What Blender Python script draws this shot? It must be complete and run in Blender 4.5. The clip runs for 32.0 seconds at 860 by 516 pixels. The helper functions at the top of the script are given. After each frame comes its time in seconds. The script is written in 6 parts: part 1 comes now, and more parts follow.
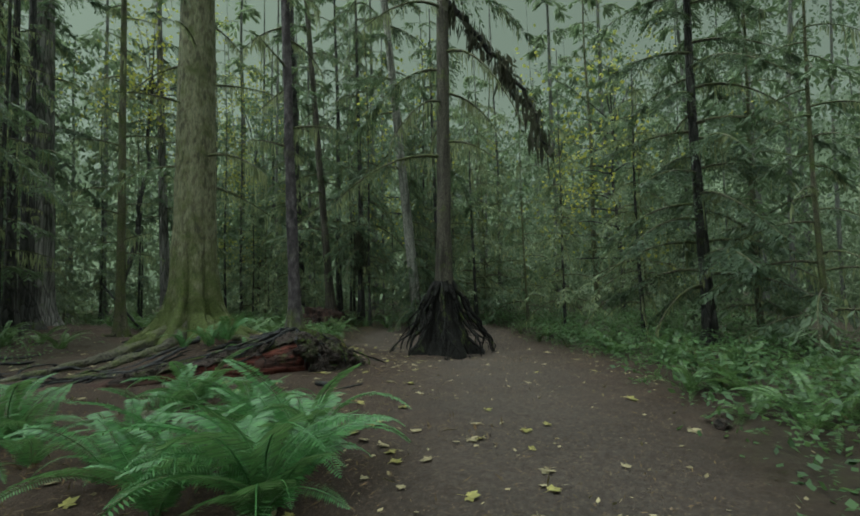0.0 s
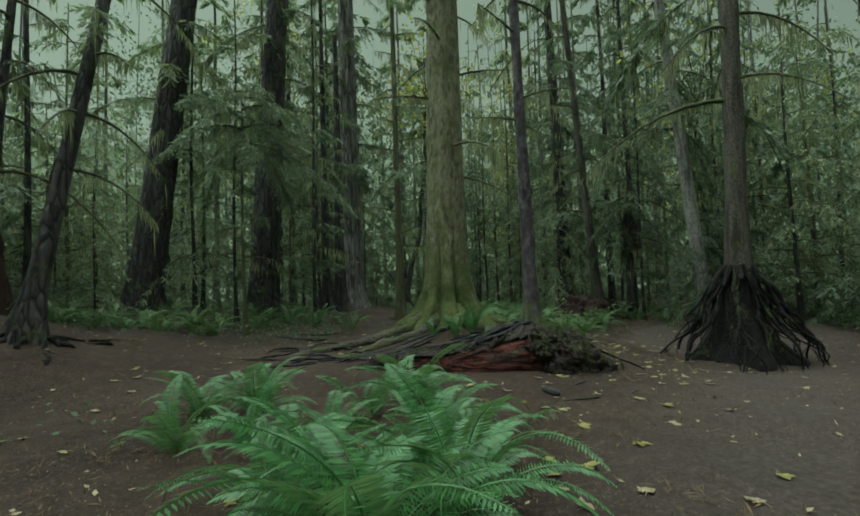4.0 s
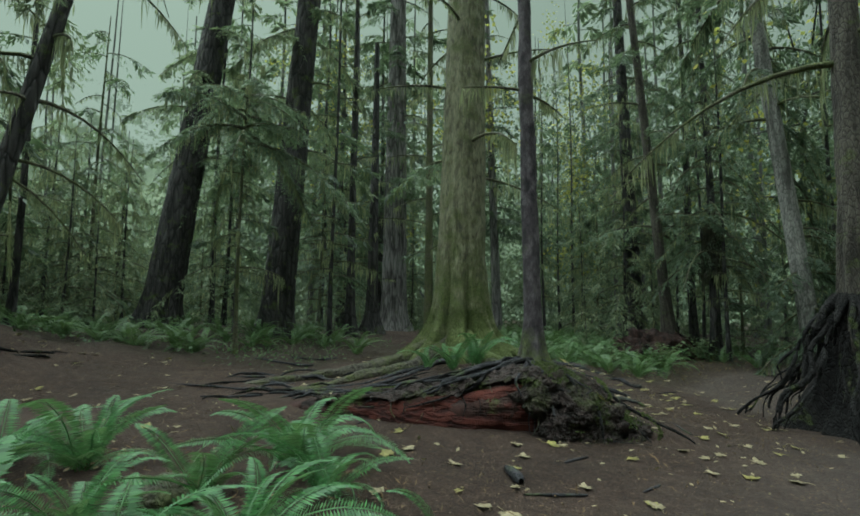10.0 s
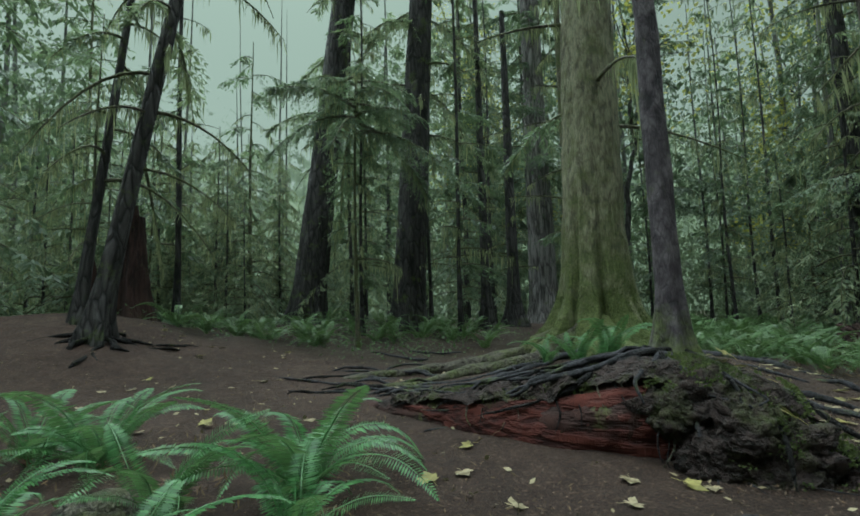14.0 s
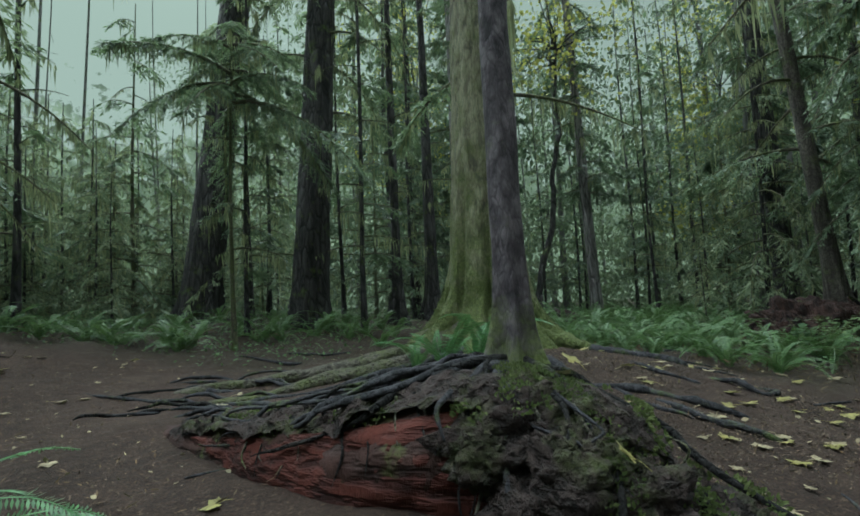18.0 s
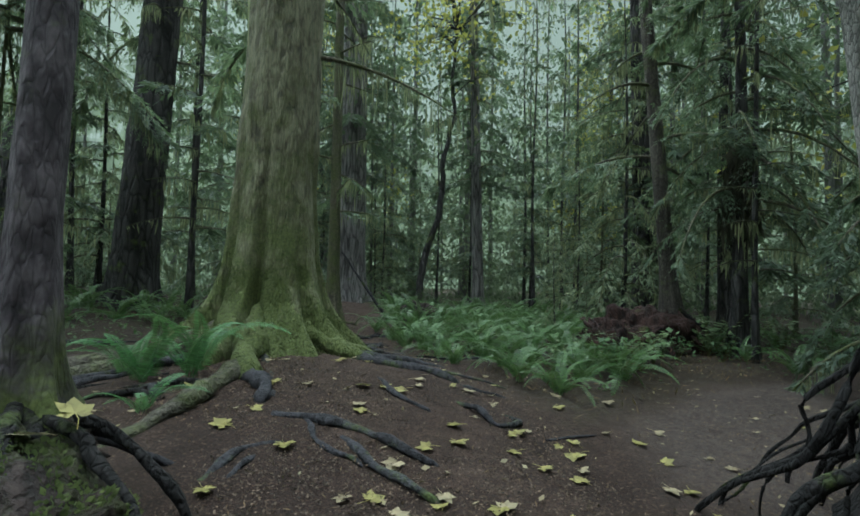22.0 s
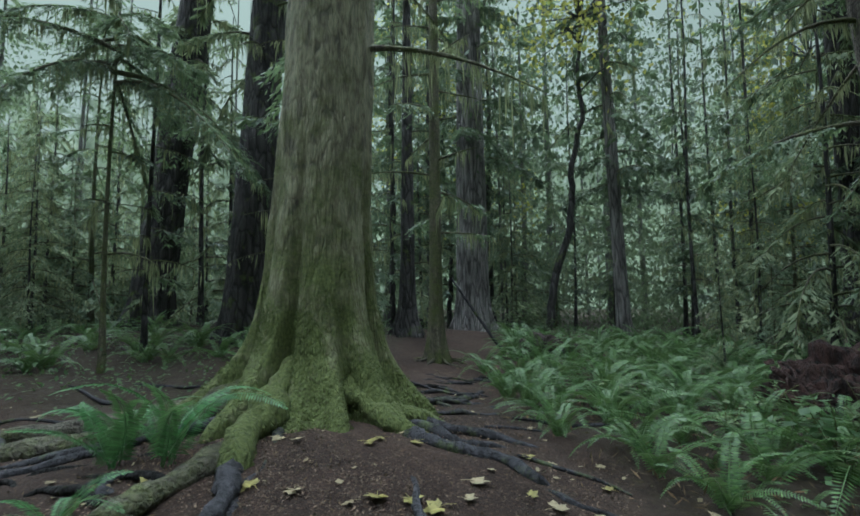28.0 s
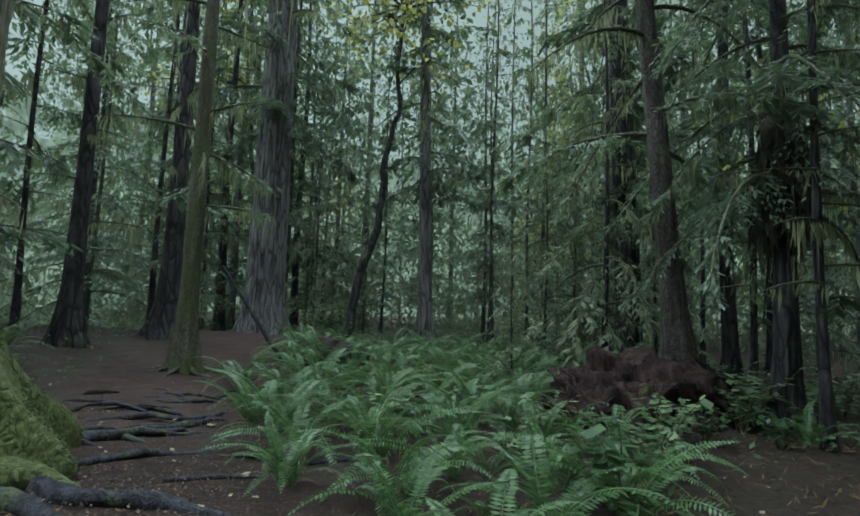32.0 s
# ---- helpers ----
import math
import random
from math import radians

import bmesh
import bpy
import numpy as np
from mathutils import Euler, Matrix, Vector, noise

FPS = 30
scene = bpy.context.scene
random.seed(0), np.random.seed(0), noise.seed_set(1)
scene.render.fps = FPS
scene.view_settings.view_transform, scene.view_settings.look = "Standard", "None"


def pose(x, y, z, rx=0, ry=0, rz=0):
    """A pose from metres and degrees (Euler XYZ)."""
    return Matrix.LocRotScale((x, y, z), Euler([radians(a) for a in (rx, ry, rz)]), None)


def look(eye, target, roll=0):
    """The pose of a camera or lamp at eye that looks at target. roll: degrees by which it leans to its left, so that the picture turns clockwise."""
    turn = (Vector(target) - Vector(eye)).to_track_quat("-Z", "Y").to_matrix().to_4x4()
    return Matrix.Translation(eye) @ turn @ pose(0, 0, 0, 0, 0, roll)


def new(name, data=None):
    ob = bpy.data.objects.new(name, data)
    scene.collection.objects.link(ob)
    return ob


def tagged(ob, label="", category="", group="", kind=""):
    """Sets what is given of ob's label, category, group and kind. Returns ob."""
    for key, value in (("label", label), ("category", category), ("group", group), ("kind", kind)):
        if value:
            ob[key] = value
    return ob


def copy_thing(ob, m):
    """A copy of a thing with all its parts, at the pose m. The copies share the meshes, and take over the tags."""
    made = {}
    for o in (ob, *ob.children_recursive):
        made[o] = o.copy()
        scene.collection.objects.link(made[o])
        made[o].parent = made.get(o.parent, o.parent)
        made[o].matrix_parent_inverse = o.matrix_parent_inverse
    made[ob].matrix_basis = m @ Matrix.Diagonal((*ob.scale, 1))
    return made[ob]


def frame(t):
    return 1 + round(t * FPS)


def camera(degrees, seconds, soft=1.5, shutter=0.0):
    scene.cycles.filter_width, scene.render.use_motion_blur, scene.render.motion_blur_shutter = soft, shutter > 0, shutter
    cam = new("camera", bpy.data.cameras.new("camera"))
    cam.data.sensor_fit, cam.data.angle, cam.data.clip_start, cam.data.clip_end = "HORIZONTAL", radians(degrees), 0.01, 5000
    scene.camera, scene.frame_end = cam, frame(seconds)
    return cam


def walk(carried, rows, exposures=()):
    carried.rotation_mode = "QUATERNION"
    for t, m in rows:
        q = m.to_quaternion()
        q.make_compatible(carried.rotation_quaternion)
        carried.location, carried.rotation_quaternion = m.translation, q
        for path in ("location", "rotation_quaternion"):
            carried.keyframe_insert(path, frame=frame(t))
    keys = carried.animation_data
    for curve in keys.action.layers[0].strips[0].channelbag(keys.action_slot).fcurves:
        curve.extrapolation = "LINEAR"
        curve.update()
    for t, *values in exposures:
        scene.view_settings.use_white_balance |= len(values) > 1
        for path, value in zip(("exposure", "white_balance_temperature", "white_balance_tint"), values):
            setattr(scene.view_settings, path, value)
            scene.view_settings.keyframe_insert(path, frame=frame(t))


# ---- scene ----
# ---- camera and its walk ----
cam = camera(84.04, 32.0, soft=1.75)
PATH = [
    (0, (-6.304, -4.734, 1.565), (-4.495, -3.891, 1.689), -1.61),
    (0.5, (-6.060, -4.734, 1.562), (-4.332, -3.731, 1.644), -2.58),
    (1, (-5.811, -4.710, 1.574), (-4.159, -3.584, 1.621), -1.83),
    (1.5, (-5.605, -4.673, 1.540), (-4.039, -3.433, 1.629), -0.02),
    (2, (-5.347, -4.628, 1.484), (-3.866, -3.287, 1.582), 0.88),
    (2.5, (-5.156, -4.578, 1.491), (-3.756, -3.155, 1.608), -0.26),
    (3, (-5.024, -4.506, 1.522), (-3.721, -2.998, 1.691), -0.76),
    (3.5, (-4.901, -4.542, 1.521), (-3.749, -2.915, 1.682), -2.52),
    (4, (-4.740, -4.542, 1.583), (-3.688, -2.844, 1.686), -1.90),
    (4.5, (-4.605, -4.508, 1.617), (-3.612, -2.776, 1.731), -0.73),
    (6.5, (-3.773, -4.154, 1.600), (-2.846, -2.393, 1.808), -0.28),
    (7, (-3.565, -4.100, 1.566), (-2.715, -2.306, 1.811), -1.90),
    (7.5, (-3.336, -4.076, 1.583), (-2.637, -2.208, 1.732), -1.86),
    (8, (-3.113, -4.016, 1.581), (-2.431, -2.138, 1.673), -0.48),
    (8.5, (-2.875, -3.908, 1.538), (-2.152, -2.048, 1.663), 0.38),
    (9, (-2.642, -3.744, 1.521), (-1.894, -1.891, 1.595), 3.09),
    (9.5, (-2.413, -3.601, 1.511), (-1.654, -1.757, 1.666), 1.20),
    (10, (-2.199, -3.487, 1.459), (-1.457, -1.641, 1.672), 0.42),
    (10.5, (-1.996, -3.385, 1.410), (-1.369, -1.504, 1.670), -1.19),
    (11, (-1.802, -3.274, 1.406), (-1.339, -1.333, 1.554), -0.58),
    (11.5, (-1.612, -3.151, 1.378), (-1.291, -1.178, 1.447), -0.73),
    (12, (-1.432, -2.959, 1.327), (-1.162, -0.981, 1.450), 0.48),
    (12.5, (-1.274, -2.766, 1.299), (-1.062, -0.781, 1.430), 0.43),
    (13, (-1.123, -2.625, 1.306), (-0.966, -0.639, 1.476), -0.33),
    (13.5, (-0.962, -2.461, 1.281), (-0.864, -0.475, 1.495), -1.30),
    (15.5, (-0.416, -1.844, 1.159), (-0.399, 0.149, 1.327), -1.12),
    (16, (-0.300, -1.613, 1.153), (-0.224, 0.378, 1.327), 0.88),
    (16.5, (-0.155, -1.440, 1.169), (0.024, 0.546, 1.323), -0.60),
    (17, (0.038, -1.334, 1.150), (0.288, 0.643, 1.319), -0.57),
    (17.5, (0.271, -1.234, 1.176), (0.530, 0.736, 1.403), -2.03),
    (18, (0.551, -1.196, 1.228), (0.816, 0.779, 1.396), -2.68),
    (18.5, (0.916, -1.144, 1.276), (1.304, 0.811, 1.435), -1.22),
    (19, (1.349, -1.165, 1.260), (1.904, 0.747, 1.449), -0.16),
    (19.5, (1.841, -1.116, 1.316), (2.554, 0.746, 1.469), 1.50),
    (20, (2.107, -0.846, 1.338), (2.921, 0.965, 1.575), 0.93),
    (20.5, (2.244, -0.899, 1.366), (3.103, 0.884, 1.652), 1.22),
    (21, (2.458, -0.770, 1.340), (3.205, 1.068, 1.592), 0.87),
    (21.5, (2.629, -0.729, 1.389), (3.254, 1.164, 1.541), -0.39),
    (22, (2.789, -0.687, 1.410), (3.326, 1.238, 1.493), 1.08),
    (22.5, (2.921, -0.559, 1.374), (3.426, 1.374, 1.465), 2.31),
    (23, (3.056, -0.404, 1.376), (3.551, 1.531, 1.464), 1.50),
    (23.5, (3.155, -0.271, 1.421), (3.636, 1.668, 1.512), 1.64),
    (24, (3.224, -0.158, 1.407), (3.658, 1.794, 1.433), 1.64),
    (24.5, (3.308, -0.048, 1.401), (3.642, 1.924, 1.403), 0.92),
    (25, (3.395, 0.078, 1.438), (3.583, 2.067, 1.526), -0.19),
    (25.5, (3.505, 0.188, 1.520), (3.462, 2.185, 1.619), -1.17),
    (27.5, (3.849, 0.666, 1.603), (3.705, 2.657, 1.737), 0.85),
    (28, (3.901, 0.861, 1.609), (3.831, 2.853, 1.774), -0.57),
    (28.5, (3.951, 1.016, 1.577), (3.902, 3.010, 1.722), -0.72),
    (29, (4.011, 1.187, 1.559), (3.933, 3.178, 1.722), -0.81),
    (29.5, (4.113, 1.409, 1.569), (3.998, 3.396, 1.766), -1.21),
    (30, (4.219, 1.542, 1.577), (4.175, 3.533, 1.759), -0.43),
    (30.5, (4.310, 1.678, 1.542), (4.412, 3.670, 1.686), -0.11),
    (31, (4.381, 1.833, 1.503), (4.634, 3.813, 1.621), 1.32),
    (31.5, (4.477, 2.069, 1.488), (4.935, 4.011, 1.630), 2.27),
    (32, (4.818, 2.403, 1.435), (5.466, 4.285, 1.633), 1.77),
]
walk(cam, [(t, look(eye, target, roll)) for t, eye, target, roll in PATH], exposures=[(0.0, 1.64, 5900.0, -14.0), (4.0, 1.7, 5900.0, -18.0), (9.0, 1.88, 5700.0, -14.0), (18.0, 2.04, 5400.0, -8.5), (24.0, 2.18, 5300.0, -5.0), (32.0, 2.14, 5150.0, -0.5)])

# ---- world and light: a bright overcast sky over a dense wood ----
world = bpy.data.worlds.new("overcast_sky")
scene.world = world
world.use_nodes = True
wn = world.node_tree.nodes
sky = wn.new("ShaderNodeTexSky")
sky.sky_type = "NISHITA"
sky.sun_disc = False
sky.sun_elevation = radians(74)
sky.sun_rotation = radians(-25)
sky.air_density, sky.dust_density, sky.ozone_density = 1.0, 4.0, 1.0
soft_sky = wn.new("ShaderNodeHueSaturation")
soft_sky.inputs["Saturation"].default_value = 0.03
world.node_tree.links.new(sky.outputs[0], soft_sky.inputs["Color"])
cloud = wn.new("ShaderNodeMix")
cloud.data_type, cloud.blend_type = "RGBA", "MULTIPLY"
cloud.inputs[0].default_value = 1.0
cloud.inputs[7].default_value = (0.93, 1.0, 0.82, 1)
world.node_tree.links.new(soft_sky.outputs[0], cloud.inputs[6])
world.node_tree.links.new(cloud.outputs[2], wn["Background"].inputs[0])
wn["Background"].inputs[1].default_value = 0.0225
sun = new("sun", bpy.data.lights.new("sun", "SUN"))
sun.data.energy, sun.data.angle, sun.data.color = 2.4, radians(110), (1.0, 0.95, 0.93)
sun.matrix_world = look((-3.0, 5.0, 20.0), (0, 0, 0))


# ---- materials ----
def material(name):
    m = bpy.data.materials.new(name)
    m.use_nodes = True
    t = m.node_tree
    return m, t, t.nodes["Principled BSDF"]


def node(t, kind, **values):
    n = t.nodes.new(kind)
    for key, value in values.items():
        n.inputs[key].default_value = value
    return n


def ramp(t, source, stops):
    n = t.nodes.new("ShaderNodeValToRGB")
    e = n.color_ramp.elements
    while len(e) < len(stops):
        e.new(0.5)
    for el, (p, c) in zip(e, stops):
        el.position, el.color = p, (*c, 1)
    t.links.new(source, n.inputs[0])
    return n.outputs[0]


def mixed(t, fac, a, b, how="MIX"):
    n = t.nodes.new("ShaderNodeMix")
    n.data_type, n.blend_type = "RGBA", how
    for sock, v in ((n.inputs[0], fac), (n.inputs[6], a), (n.inputs[7], b)):
        if hasattr(v, "is_linked"):
            t.links.new(v, sock)
        else:
            sock.default_value = v if isinstance(v, float) else (*v, 1)
    return n.outputs[2]


def noise_tex(t, scale, detail=4.0, rough=0.6, stretch=(1, 1, 1)):
    co = t.nodes.new("ShaderNodeTexCoord")
    mp = t.nodes.new("ShaderNodeMapping")
    mp.inputs["Scale"].default_value = stretch
    t.links.new(co.outputs["Object"], mp.inputs[0])
    n = node(t, "ShaderNodeTexNoise", Scale=scale, Detail=detail, Roughness=rough)
    t.links.new(mp.outputs[0], n.inputs["Vector"])
    return n.outputs["Fac"]


def crack_tex(t, scale, stretch):
    """Distance from the cracks between bark scales or plates, warped so that no cell is regular."""
    co = t.nodes.new("ShaderNodeTexCoord")
    mp = t.nodes.new("ShaderNodeMapping")
    mp.inputs["Scale"].default_value = stretch
    t.links.new(co.outputs["Object"], mp.inputs[0])
    wob = node(t, "ShaderNodeTexNoise", Scale=scale * 0.6, Detail=3.0)
    t.links.new(mp.outputs[0], wob.inputs["Vector"])
    add = t.nodes.new("ShaderNodeVectorMath")
    add.operation = "MULTIPLY_ADD"
    add.inputs[1].default_value = (1.3 / scale,) * 3
    t.links.new(wob.outputs["Color"], add.inputs[0])
    t.links.new(mp.outputs[0], add.inputs[2])
    v = t.nodes.new("ShaderNodeTexVoronoi")
    v.feature = "DISTANCE_TO_EDGE"
    v.inputs["Scale"].default_value = scale
    t.links.new(add.outputs[0], v.inputs["Vector"])
    return v.outputs["Distance"]


def bumped(t, bsdf, height, strength, distance):
    b = node(t, "ShaderNodeBump", Strength=strength, Distance=distance)
    t.links.new(height, b.inputs["Height"])
    t.links.new(b.outputs[0], bsdf.inputs["Normal"])


def bark(name, dark, mid, light, plate=9.0, moss=0.0, foot=0.0, grain_way=(1, 1, 0.16), moss_colour=(0.09, 0.12, 0.025), depth=0.03, rough=0.85, crack=0.0, crack_way=(1, 1, 0.4), crack_tone=1.0, grain_mix=0.55):
    """Furrowed bark: long plates, fine grain, and moss in patches."""
    m, t, b = material(name)
    plates = noise_tex(t, plate, 3.0, 0.55, grain_way)
    grain = noise_tex(t, plate * 7, 4.0, 0.7, (1, 1, 0.3))
    patch = noise_tex(t, 1.3, 4.0, 0.65, (1, 1, 0.45))
    col = ramp(t, plates, [(0.38, dark), (0.47, mid), (0.66, light)])
    col = mixed(t, grain_mix, col, ramp(t, grain, [(0.3, (0.25, 0.25, 0.25)), (0.7, (1, 1, 1))]), "MULTIPLY")
    col = mixed(t, ramp(t, patch, [(0.35, (0, 0, 0)), (0.75, (0.6, 0.6, 0.6))]), col, light)
    if crack > 0:
        split = crack_tex(t, crack, crack_way)
        col = mixed(t, ramp(t, split, [(0.0, (0.85 * crack_tone,) * 3), (0.04, (0.55 * crack_tone,) * 3), (0.13, (0, 0, 0))]), col, tuple(c * 0.7 for c in dark))
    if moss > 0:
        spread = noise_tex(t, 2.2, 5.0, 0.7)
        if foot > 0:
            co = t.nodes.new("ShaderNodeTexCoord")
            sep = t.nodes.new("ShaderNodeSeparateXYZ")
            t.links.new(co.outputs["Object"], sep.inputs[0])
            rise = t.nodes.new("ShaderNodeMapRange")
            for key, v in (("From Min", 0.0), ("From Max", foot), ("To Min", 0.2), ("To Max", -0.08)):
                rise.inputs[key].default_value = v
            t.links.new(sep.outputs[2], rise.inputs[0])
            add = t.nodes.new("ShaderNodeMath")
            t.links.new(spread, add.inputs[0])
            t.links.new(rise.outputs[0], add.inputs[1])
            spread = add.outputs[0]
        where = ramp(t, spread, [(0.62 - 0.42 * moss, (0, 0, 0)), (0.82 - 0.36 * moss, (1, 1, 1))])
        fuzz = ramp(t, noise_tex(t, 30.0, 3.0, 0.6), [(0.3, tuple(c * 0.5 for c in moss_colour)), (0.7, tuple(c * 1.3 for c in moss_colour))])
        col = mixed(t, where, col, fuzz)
    t.links.new(col, b.inputs["Base Color"])
    b.inputs["Roughness"].default_value = rough
    b.inputs["Specular IOR Level"].default_value = 0.25
    both = mixed(t, 0.35, ramp(t, plates, [(0.36, (0, 0, 0)), (0.56, (1, 1, 1))]), grain)
    if crack > 0:
        both = mixed(t, 0.5 * crack_tone, both, ramp(t, split, [(0.0, (0, 0, 0)), (0.22, (1, 1, 1))]))
    bumped(t, b, both, 1.0, depth)
    return m


def leafy(name, dark, light, translucent=0.35, rough=0.5, brown=0.0):
    """Thin leaves: every leaf of its own tone, lit through from behind."""
    m, t, b = material(name)
    geo = t.nodes.new("ShaderNodeNewGeometry")
    stops = [(0.0, dark), (0.75, light), (1.0, tuple(c * 1.25 for c in light))]
    if brown > 0:
        stops = [(0.0, (0.16, 0.1, 0.035)), (brown, (0.12, 0.11, 0.03)), (brown + 0.02, dark), (1.0, light)]
    col = ramp(t, geo.outputs["Random Per Island"], stops)
    blot = ramp(t, noise_tex(t, 0.9, 3.0), [(0.3, (0.55, 0.6, 0.6)), (0.7, (1.1, 1.05, 0.95))])
    col = mixed(t, 0.8, col, blot, "MULTIPLY")
    t.links.new(col, b.inputs["Base Color"])
    b.inputs["Roughness"].default_value = rough
    b.inputs["Specular IOR Level"].default_value = 0.35
    tr = t.nodes.new("ShaderNodeBsdfTranslucent")
    t.links.new(mixed(t, 0.45, col, (0.165, 0.225, 0.085)), tr.inputs[0])
    ms = t.nodes.new("ShaderNodeMixShader")
    ms.inputs[0].default_value = translucent
    out = t.nodes["Material Output"]
    t.links.new(b.outputs[0], ms.inputs[1])
    t.links.new(tr.outputs[0], ms.inputs[2])
    t.links.new(ms.outputs[0], out.inputs[0])
    return m


def soil(name):
    m, t, b = material(name)
    big = noise_tex(t, 0.55, 5.0, 0.6)
    mid = noise_tex(t, 6.0, 5.0, 0.7)
    fine = noise_tex(t, 70.0, 4.0, 0.75)
    col = ramp(t, big, [(0.3, (0.025, 0.016, 0.013)), (0.55, (0.047, 0.0315, 0.026)), (0.75, (0.071, 0.051, 0.043))])
    col = mixed(t, 0.7, col, ramp(t, mid, [(0.3, (0.45, 0.42, 0.4)), (0.65, (1.15, 1.1, 1.05))]), "MULTIPLY")
    col = mixed(t, 0.75, col, ramp(t, fine, [(0.36, (0.25, 0.23, 0.2)), (0.55, (1.0, 0.97, 0.93)), (0.7, (2.4, 2.1, 1.7))]), "MULTIPLY")
    # worn trail grey, lightened further to paint in sky light falling on it
    worn = t.nodes.new("ShaderNodeAttribute")
    worn.attribute_name = "worn"
    grey = ramp(t, noise_tex(t, 17.0, 5.0, 0.7), [(0.32, (0.038, 0.03, 0.027)), (0.55, (0.078, 0.064, 0.058)), (0.75, (0.13, 0.112, 0.103))])
    col = mixed(t, worn.outputs["Fac"], col, grey)
    chips = ramp(t, noise_tex(t, 34.0, 3.0, 0.6), [(0.56, (0, 0, 0)), (0.66, (0.75, 0.75, 0.75))])
    col = mixed(t, chips, col, ramp(t, mid, [(0.35, (0.035, 0.02, 0.013)), (0.6, (0.12, 0.082, 0.055))]))
    att = t.nodes.new("ShaderNodeAttribute")
    att.attribute_name = "litter"
    wild = ramp(t, noise_tex(t, 11.0, 5.0, 0.75), [(0.3, (0.014, 0.01, 0.008)), (0.5, (0.036, 0.026, 0.019)), (0.64, (0.04, 0.036, 0.018)), (0.8, (0.08, 0.057, 0.04))])
    col = mixed(t, att.outputs["Fac"], col, wild)
    t.links.new(col, b.inputs["Base Color"])
    b.inputs["Roughness"].default_value = 0.9
    b.inputs["Specular IOR Level"].default_value = 0.2
    bumped(t, b, mixed(t, 0.5, mixed(t, 0.5, mid, noise_tex(t, 30.0, 4.0, 0.7)), fine), 1.0, 0.06)
    return m


SOIL = soil("trodden_soil")
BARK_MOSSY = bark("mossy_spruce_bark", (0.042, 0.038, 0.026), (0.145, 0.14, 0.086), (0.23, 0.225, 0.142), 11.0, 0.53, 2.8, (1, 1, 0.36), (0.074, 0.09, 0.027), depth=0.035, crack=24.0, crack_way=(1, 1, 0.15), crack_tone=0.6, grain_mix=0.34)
BARK_FIR = bark("furrowed_fir_bark", (0.035, 0.032, 0.031), (0.16, 0.15, 0.147), (0.28, 0.266, 0.26), 6.0, 0.08, depth=0.09, crack=7.0, crack_way=(1, 1, 0.13))
BARK_DARK = bark("dark_wet_bark", (0.011, 0.0105, 0.0105), (0.034, 0.0315, 0.031), (0.074, 0.07, 0.069), 7.0, 0.16, depth=0.08, crack=6.5, crack_way=(1, 1, 0.25))
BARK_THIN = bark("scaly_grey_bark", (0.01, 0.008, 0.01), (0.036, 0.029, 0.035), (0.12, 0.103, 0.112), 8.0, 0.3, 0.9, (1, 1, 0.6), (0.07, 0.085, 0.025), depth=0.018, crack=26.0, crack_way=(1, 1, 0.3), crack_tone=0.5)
# darker towards the foot; the moss mask only carries the dark tone
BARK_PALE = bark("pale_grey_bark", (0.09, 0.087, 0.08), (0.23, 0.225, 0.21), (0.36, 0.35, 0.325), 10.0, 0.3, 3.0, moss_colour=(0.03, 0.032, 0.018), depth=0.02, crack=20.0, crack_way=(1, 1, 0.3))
BARK_YOUNG = bark("young_mossy_bark", (0.04, 0.034, 0.026), (0.085, 0.076, 0.055), (0.15, 0.14, 0.1), 14.0, 0.52, depth=0.015, crack=24.0, crack_way=(1, 1, 0.4), moss_colour=(0.07, 0.085, 0.025))
ROOT_WOOD = bark("bare_root_wood", (0.01, 0.0095, 0.0105), (0.023, 0.0215, 0.025), (0.051, 0.049, 0.057), 18.0, 0.16, depth=0.02, rough=0.9, crack=26.0, crack_way=(1, 1, 1), crack_tone=0.35)
ROOT_BLACK = bark("black_wet_roots", (0.003, 0.0026, 0.0026), (0.007, 0.006, 0.006), (0.015, 0.013, 0.013), 12.0, 0.1, depth=0.03, rough=0.92, crack=20.0, crack_way=(1, 1, 0.5))
ROOT_MOSS = bark("mossy_root_bark", (0.025, 0.021, 0.017), (0.07, 0.062, 0.048), (0.11, 0.1, 0.078), 16.0, 0.42, 0.0, (1, 1, 1), (0.075, 0.09, 0.025), depth=0.04, crack=18.0, crack_way=(1, 1, 1), crack_tone=0.45)
ROT_BROWN = bark("rotten_brown_wood", (0.006, 0.0035, 0.003), (0.02, 0.0095, 0.008), (0.046, 0.021, 0.017), 5.0, 0.12, 0.0, (0.3, 1, 1.6), depth=0.04)
ROT_RED = bark("rotten_red_wood", (0.009, 0.0035, 0.0035), (0.04, 0.01, 0.0075), (0.088, 0.023, 0.016), 6.0, 0.0, 0.0, (0.25, 1, 2.2), depth=0.04)
EARTH = bark("black_damp_earth", (0.006, 0.0045, 0.004), (0.027, 0.018, 0.016), (0.066, 0.047, 0.043), 16.0, 0.3, 0.0, (1, 1, 1), (0.07, 0.085, 0.024), depth=0.08)
BARK_BROWN = bark("brown_grey_bark", (0.025, 0.021, 0.018), (0.066, 0.057, 0.047), (0.11, 0.099, 0.082), 12.0, 0.16, depth=0.02, crack=22.0, crack_way=(1, 1, 0.45))
